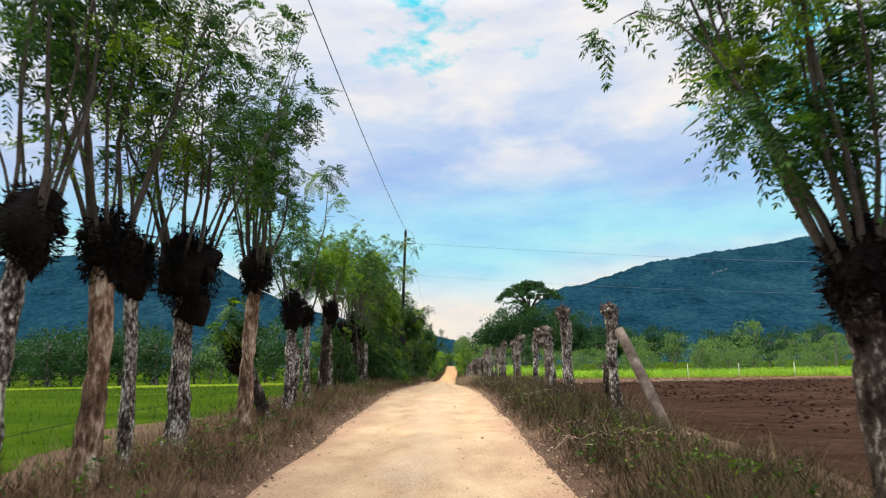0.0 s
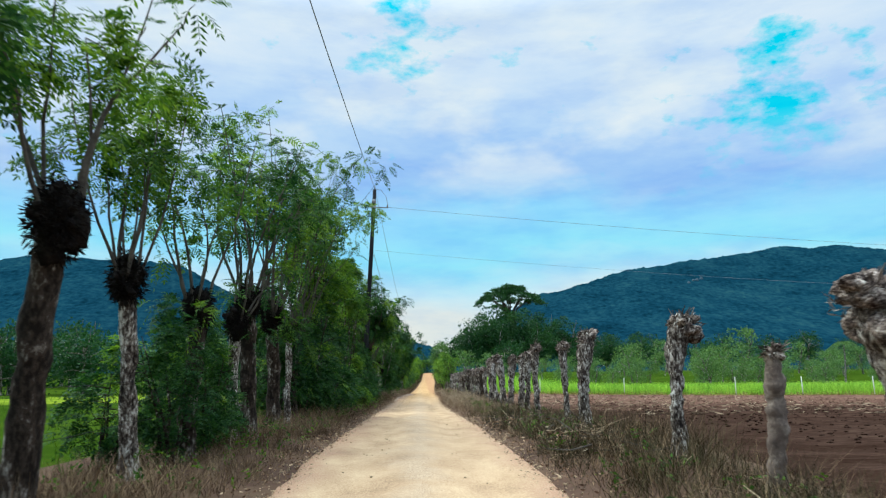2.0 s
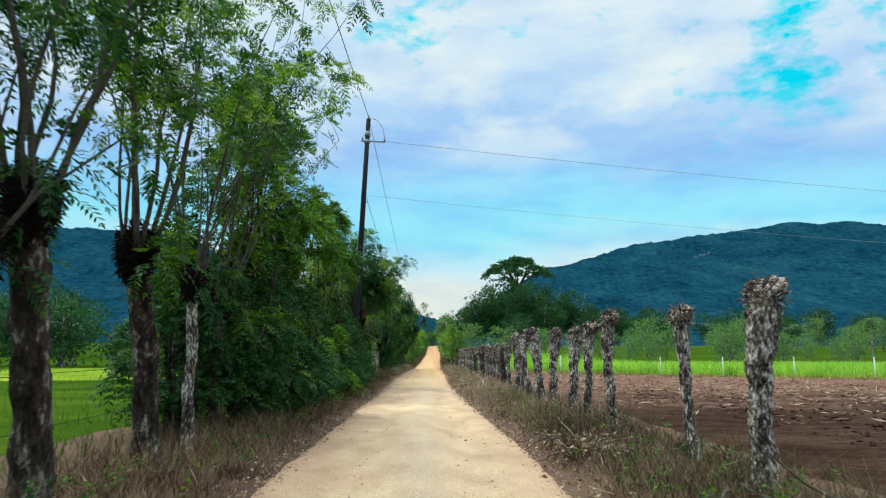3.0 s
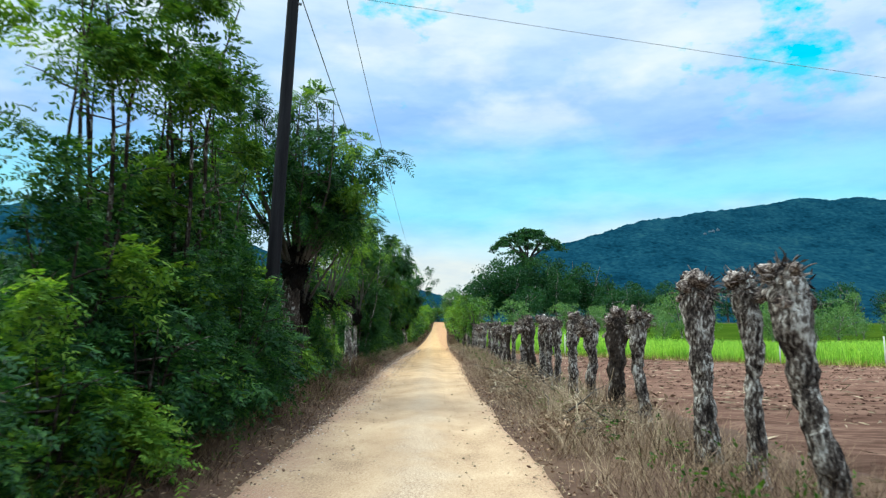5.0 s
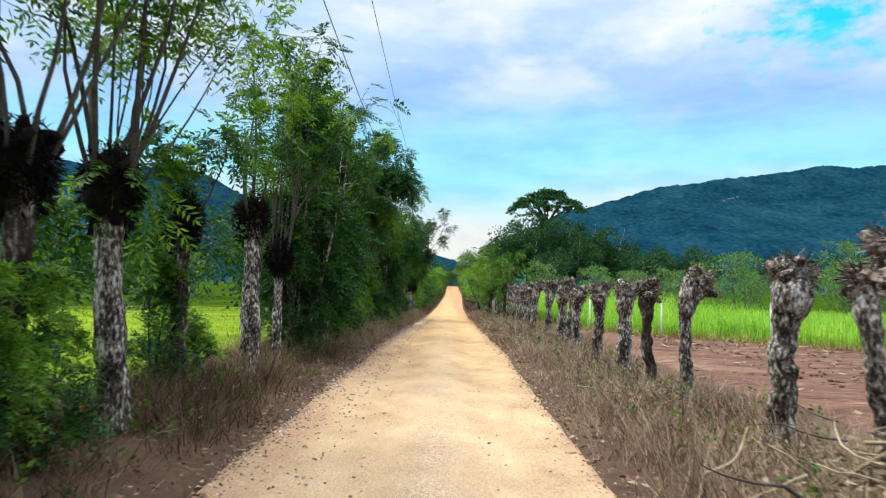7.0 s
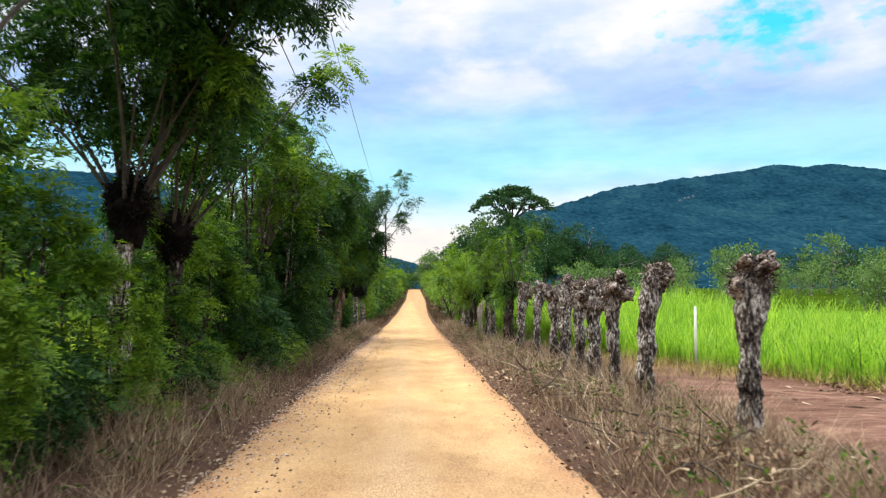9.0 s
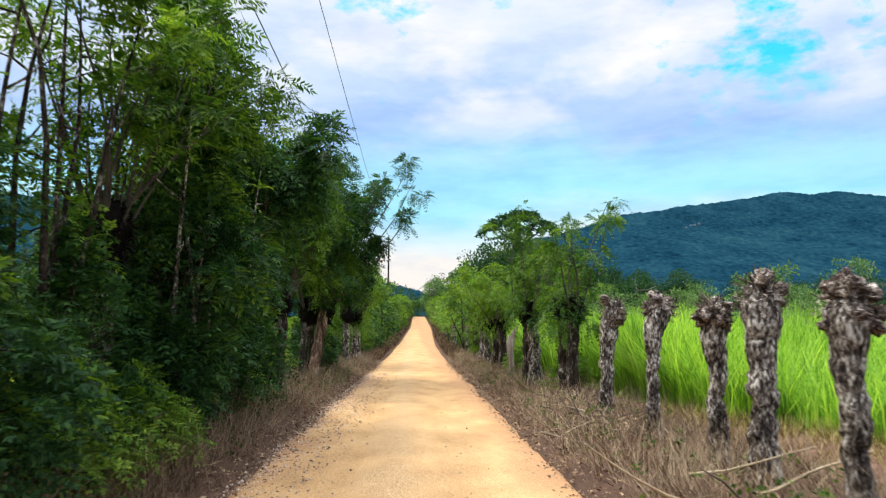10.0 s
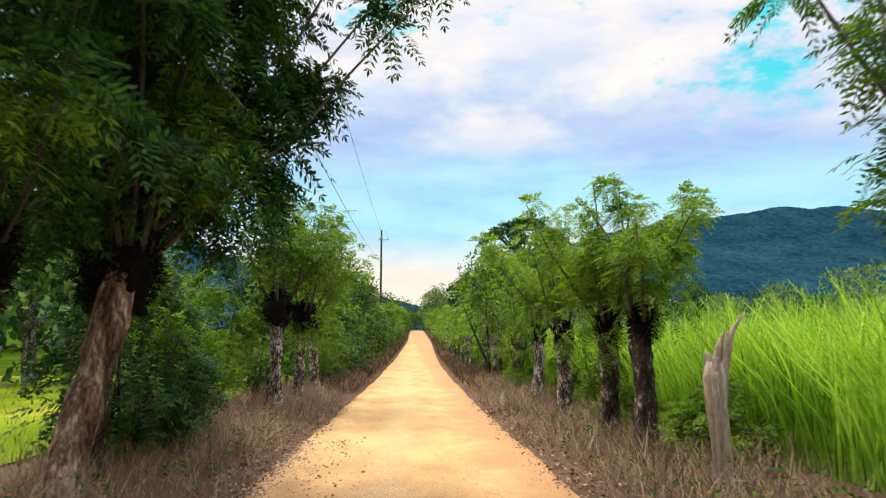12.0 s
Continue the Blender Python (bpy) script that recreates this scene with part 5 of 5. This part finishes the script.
# clods on the ploughed field
n = 9000
sx = 4.2 + 22 * rng.uniform(0, 1, n) ** 1.6
sy = rng.uniform(3, 80, n)
keep = sy < crop_edge(sx)
sx, sy = sx[keep], sy[keep]
n = len(sx)
size = rng.uniform(0.02, 0.075, n)
v = octa[None] * size[:, None, None] * rng.uniform(0.5, 1.4, (n, 6, 1)) + np.stack([sx, sy, level(sx, sy) + 0.09], -1)[:, None]
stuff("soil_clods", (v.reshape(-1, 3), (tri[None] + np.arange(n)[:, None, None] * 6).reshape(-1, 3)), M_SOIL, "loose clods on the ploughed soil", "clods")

n = 3500
sx = 4.3 + 16 * rng.uniform(0, 1, n) ** 1.5
sy = 34 + 46 * rng.uniform(0, 1, n)
keep = sy < crop_edge(sx)
sx, sy = sx[keep], sy[keep]
stuff("field_straw", leaves(np.stack([sx, sy, level(sx, sy) + 0.12], -1), rng.normal(0, 1, (len(sx), 3)) * (1, 1, 0.15), rng.uniform(0.1, 0.4, len(sx)), 0.05, rng), M_STRAW, "bleached straw scattered on the soil", "straw")

# thin white posts along the crop
post = tagged(new("white_post"), "thin whitewashed wooden fence post at the crop's edge", "fence post", "white posts along the crop")
part("shaft", capped([(0, 0, -0.2), (0, 0, 0.6), (0.01, 0, 1.35)], [0.034, 0.031, 0.028], 8, 0.06, 4), M_WHITE, post, smooth=True)
spots = [(float(x), float(crop_edge(np.array(x)) - 0.2)) for x in (6.2, 8.0, 10.2, 12.8, 15.6, 18.8, 22.4, 26.5, 31, 36, 42, 49)]
stand(post, *spots[0])
for x, y in spots[1:]:
    again(post, x, y, rng.uniform(0, 6))


# ---- distance: field trees, the great tree, hills ----
def far_tree(height, width, mat, g, low=0.25, label="broad green tree at the edge of the fields", clumps=28, per=32, leaf=0.68):
    thing = tagged(new("field_tree"), label, "tree", "trees beyond the fields")
    p = bent((0, 0, -0.5), (g.normal(0, 0.06), g.normal(0, 0.06), 1), height * 0.75, g, 6, 0.05)
    limbs = [tube(p, np.linspace(0.030, 0.008, 7) * height, 7)]
    for q in (2, 3, 4, 5):
        for _ in range(2):
            limbs.append(tube(bent(p[q], g.normal(0, 1, 3) * (1, 1, 0.3) + (0, 0, 0.7), width * 0.4, g, 4, 0.15), np.linspace(0.010, 0.003, 5) * height, 5))
    part("trunk", joined(limbs), M_BARK, thing, smooth=True)
    at, way = [], []
    for _ in range(clumps):
        b = ball_points(1, g)[0]
        r = width * 0.16 * g.uniform(0.6, 1.4)
        q = ball_points(int(per * g.uniform(0.5, 1.5)), g) * (r, r, r * 0.7)
        at.append(q + (b[0] * width * 0.42, b[1] * width * 0.42, height * (low + (0.96 - low) * (0.5 + 0.5 * b[2]))))
        way.append(q + g.normal(0, 0.4 * r, q.shape))
    part("crown", leaves(np.concatenate(at), np.concatenate(way), leaf * height / 10 * g.uniform(0.6, 1.3, sum(map(len, at))), 0.3, g), mat, thing)
    return thing


FIELD = [far_tree(8, 7.5, M_FAR_LIGHT, rng, 0.02, leaf=0.50, per=44), far_tree(10, 9, M_FAR, rng, 0.02, label="dark green tree at the edge of the fields", leaf=0.46, per=48),
         far_tree(6.5, 7, M_FAR_LIGHT, rng, 0.1, "light green tree with a pale trunk in the thicket", leaf=0.50, per=44), far_tree(12, 11, M_FAR, rng, 0.08, "tall dark green tree in the woods", 70, 90, 0.34)]
used = set()


def field_tree(kind, x, y, size=1.0, tall=1.0):
    turn = rng.uniform(0, 6.28)
    if kind in used:
        again(FIELD[kind], x, y, turn, size, tall)
    else:
        used.add(kind)
        stand(FIELD[kind], x, y, turn, size, tall)


for x in np.arange(14, 190, 2.3):  # right thicket
    field_tree(int(rng.choice([0, 2])), x + rng.normal(0, 1), 150 + rng.normal(0, 12), rng.uniform(0.45, 0.9), rng.uniform(0.9, 1.3))
for x in np.arange(14, 230, 6.5):
    field_tree(int(rng.choice([0, 2, 0, 1])), x + rng.normal(0, 2), 205 + rng.normal(0, 10), rng.uniform(0.8, 1.25))
for x in np.arange(-150, -9, 2.7):  # left thicket
    field_tree(int(rng.choice([0, 2, 1, 1, 1])), x + rng.normal(0, 0.8), 112 + rng.normal(0, 6), rng.uniform(0.75, 1.1), rng.uniform(0.9, 1.2))
for x in np.arange(-220, -8, 8):
    field_tree(1, x + rng.normal(0, 2), 165 + rng.normal(0, 10), rng.uniform(1.2, 1.6))
for x in np.arange(75, 330, 7.5):  # dark woods at the foot of the ridge
    field_tree(1, x + rng.normal(0, 2), 350 + rng.normal(0, 14), rng.uniform(1.5, 2.3))
for x, y, size in ((98, 215, 1.7), (73, 214, 1.25), (120, 225, 1.2)):  # single tall trees in the thicket
    field_tree(0, x, y, size, 1.15)
for x, y in ((3.0, 267), (1.2, 269), (4.8, 269), (2.4, 272), (0.2, 274), (6.0, 273)):
    hedge(4, x, y, 1.2, 1.0)
end_tree = far_tree(11.5, 8.4, M_FAR_LIGHT, np.random.default_rng(5), 0.06, "rounded light green tree at the end of the road", 70, 70, 0.34)
stand(end_tree, 7.5, 264)
field_tree(1, 8.4, 268, 0.75, 1.75)
for x, y, s in ((-4, 272, 1.2), (13, 285, 1.6), (1.5, 290, 0.9), (10, 310, 1.5), (-10, 280, 1.4)):
    field_tree(1, x, y, s)
for x, y, s in ((24, 296, 2.1), (33, 305, 2.5), (44, 300, 2.3), (54, 306, 2.2), (62, 300, 2.0), (70, 296, 1.4), (40, 318, 2.3), (80, 300, 1.4), (30, 292, 1.8), (92, 296, 1.4), (19, 290, 1.4), (48, 290, 1.8)):
    field_tree(3, x, y, s)


def great_tree(x, y, g):
    """A very tall umbrella-crowned tree above the woods."""
    thing = tagged(new("umbrella_tree"), "huge tree with a flat umbrella crown above the woods", "tree")
    limbs = [tube(bent((0, 0, -1), (0, 0, 1), 28, g, 6, 0.02), np.linspace(1.5, 0.7, 7), 10)]
    at, way = [], []
    for s in range(13):
        a = 6.283 * s / 13 + g.normal(0, 0.15)
        out = g.uniform(0.35, 1.0) * 14
        p = np.array([(0, 0, 22 + g.uniform(0, 4)), (out * 0.35 * np.cos(a), out * 0.35 * np.sin(a), 29), (out * 0.8 * np.cos(a), out * 0.8 * np.sin(a), 34.0 - out * 0.14), (out * np.cos(a), out * np.sin(a), 36.5 - out * 0.46)])
        limbs.append(tube(p, [0.5, 0.36, 0.22, 0.1], 6))
    for _ in range(135):
        a, d = g.uniform(0, 6.283), 15.5 * g.uniform(0, 1) ** 0.6
        q = ball_points(46, g) * (2.0, 2.0, 0.85)
        at.append(q + (d * np.cos(a), d * np.sin(a), 38.8 - 0.033 * d * d + g.normal(0, 0.55)))
        way.append(g.normal(0, 1, q.shape) * (1, 1, 0.4))
    for k, limb in enumerate(limbs):
        part("limb" if k else "trunk", limb, M_BARK_DARK, thing, smooth=True)
    part("crown", leaves(np.concatenate(at), np.concatenate(way), g.uniform(0.7, 1.4, sum(map(len, at))), 0.3, g), M_FAR, thing)
    stand(thing, x, y)


great_tree(41.6, 321, rng)


def ridge(name, xs, tops, near, far, x0, x1, label):
    """A wooded ridge: a crest line softened to both sides, with spurs and single crowns along the top."""
    nx, ny = 560, 90
    gx, gy = np.meshgrid(np.linspace(x0, x1, nx), np.linspace(near, far, ny))
    q = (gy - near) / (far - near)
    crest = (np.interp(gx, xs, tops) + np.interp(gx - 14, xs, tops) + np.interp(gx + 14, xs, tops)) / 3
    below = 1 - np.clip(q / 0.62, 0, 1)
    up = np.clip(q / 0.62, 0, 1) ** 1.2 * np.where(q > 0.62, np.cos((q - 0.62) / 0.38 * 1.5), 1)
    spurs = 0.16 * wave(gx + 0.5 * gy, gy * 0.25, 0.014, 40) + 0.06 * wave(gx, gy, 0.03, 43) - 0.03
    z = crest * up * (1 + spurs * np.sin(np.pi * np.clip(q / 0.62, 0, 1))) + 9 * wave(gx, gy, 0.03, 41) * up * below + 2.4 * wave(gx, gy, 0.16, 42) * up + rng.normal(0, 1.1, gx.shape) * up - 2
    i, j = np.meshgrid(np.arange(ny - 1), np.arange(nx - 1), indexing="ij")
    f = np.stack([i * nx + j, i * nx + j + 1, (i + 1) * nx + j + 1, (i + 1) * nx + j], -1).reshape(-1, 4)
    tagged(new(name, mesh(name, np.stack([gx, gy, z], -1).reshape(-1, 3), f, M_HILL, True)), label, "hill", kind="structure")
    return np.stack([gx, gy, z], -1).reshape(-1, 3)


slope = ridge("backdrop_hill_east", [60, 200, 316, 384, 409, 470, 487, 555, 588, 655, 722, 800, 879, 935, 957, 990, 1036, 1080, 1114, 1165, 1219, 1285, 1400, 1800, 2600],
      [40, 150, 225, 231, 244, 258, 266, 287, 294, 300, 315, 322, 333, 342, 347, 355, 356, 348, 354, 360, 354, 348, 335, 290, 60], 900, 2350, 40, 2650, "long wooded ridge with distance haze put into its blue colour")
ridge("backdrop_hill_west", [-2600, -1500, -1250, -1120, -1058, -1012, -950, -905, -843, -783, -721, -645, -520, -380, -200, -60, 20, 80, 150], [110, 330, 322, 322, 332, 336, 323, 330, 320, 320, 316, 309, 240, 178, 132, 106, 90, 60, 5], 900, 2350, -2650, 170, "wooded ridge behind the pasture, distance haze put into its blue colour")


def palm(x, y, height, g):
    thing = tagged(new("palm_tree"), "tall palm with drooping green fronds in the thicket", "palm tree")
    p = bent((0, 0, -0.3), (0.05, 0, 1), height, g, 7, 0.04)
    part("trunk", tube(p, np.linspace(0.2, 0.13, 8), 8), M_BARK, thing, smooth=True)
    for s in range(17):
        a = 6.283 * s / 17 + g.normal(0, 0.2)
        k = np.linspace(0, 1, 9)[:, None]
        out = g.uniform(2.0, 3.0)
        rise = g.uniform(0.2, 1.5)
        rib = p[-1] + np.array([np.cos(a), np.sin(a), 0]) * out * k + np.array([0, 0, 1]) * (rise * k - (1.3 + rise) * k ** 2)
        side = np.array([-np.sin(a), np.cos(a), 0])
        at = np.repeat(rib[1:], 4, 0)
        way = np.concatenate([[side * 1.0, -side * 1.0, side * 0.8 + (0, 0, -0.5), -side * 0.8 - (0, 0, 0.5)] for _ in rib[1:]]) + np.array([np.cos(a), np.sin(a), -0.3]) * 0.5
        part("frond", joined([tube(rib, [0.03] * 9, 4), leaves(at, way, g.uniform(0.6, 0.9, len(at)), 0.07, g)]), M_FAR_LIGHT, thing)
    stand(thing, x, y)


palm(87.0, 150, 8.6, rng)
palm(101.0, 158, 7.5, rng)

# bare rock on the far slope; distance haze is put into its blue-grey colour
M_ROCK = material("haze_blue_rock", [(0.3, (0.035, 0.055, 0.075)), (0.7, (0.085, 0.115, 0.14))], scale=0.2, fine=1.2, bump=0.8, distance=1.0)
for bearing, rise, wide, tall in ((0.408, 0.141, 5, 4), (0.415, 0.143, 6, 3), (0.421, 0.1435, 7, 5), (0.427, 0.145, 5, 6), (0.451, 0.1475, 5, 5), (0.455, 0.1495, 4, 7)):
    spot = slope[np.argmin(np.abs(slope[:, 0] / slope[:, 1] - bearing) + np.abs(slope[:, 2] / slope[:, 1] - rise))]
    v, f = capped([(0, 0, -tall), (0, 0, -tall * 0.4), (0, 0, tall * 0.2), (0, 0, tall * 0.7), (0, 0, tall)], [wide * 0.5, wide * 0.8, wide * 0.7, wide * 0.4, wide * 0.1], 12, 0.3, int(wide * 7))
    rock = tagged(new("rock_outcrop"), "bare rock on the wooded slope, tinted blue-grey for haze", "rock", "rocks on the hill")
    part("rock", (burl(v, wide * 0.25, 0.2, int(wide)), f), M_ROCK, rock, smooth=True)
    rock.matrix_basis = Matrix.Translation([float(c) for c in spot])
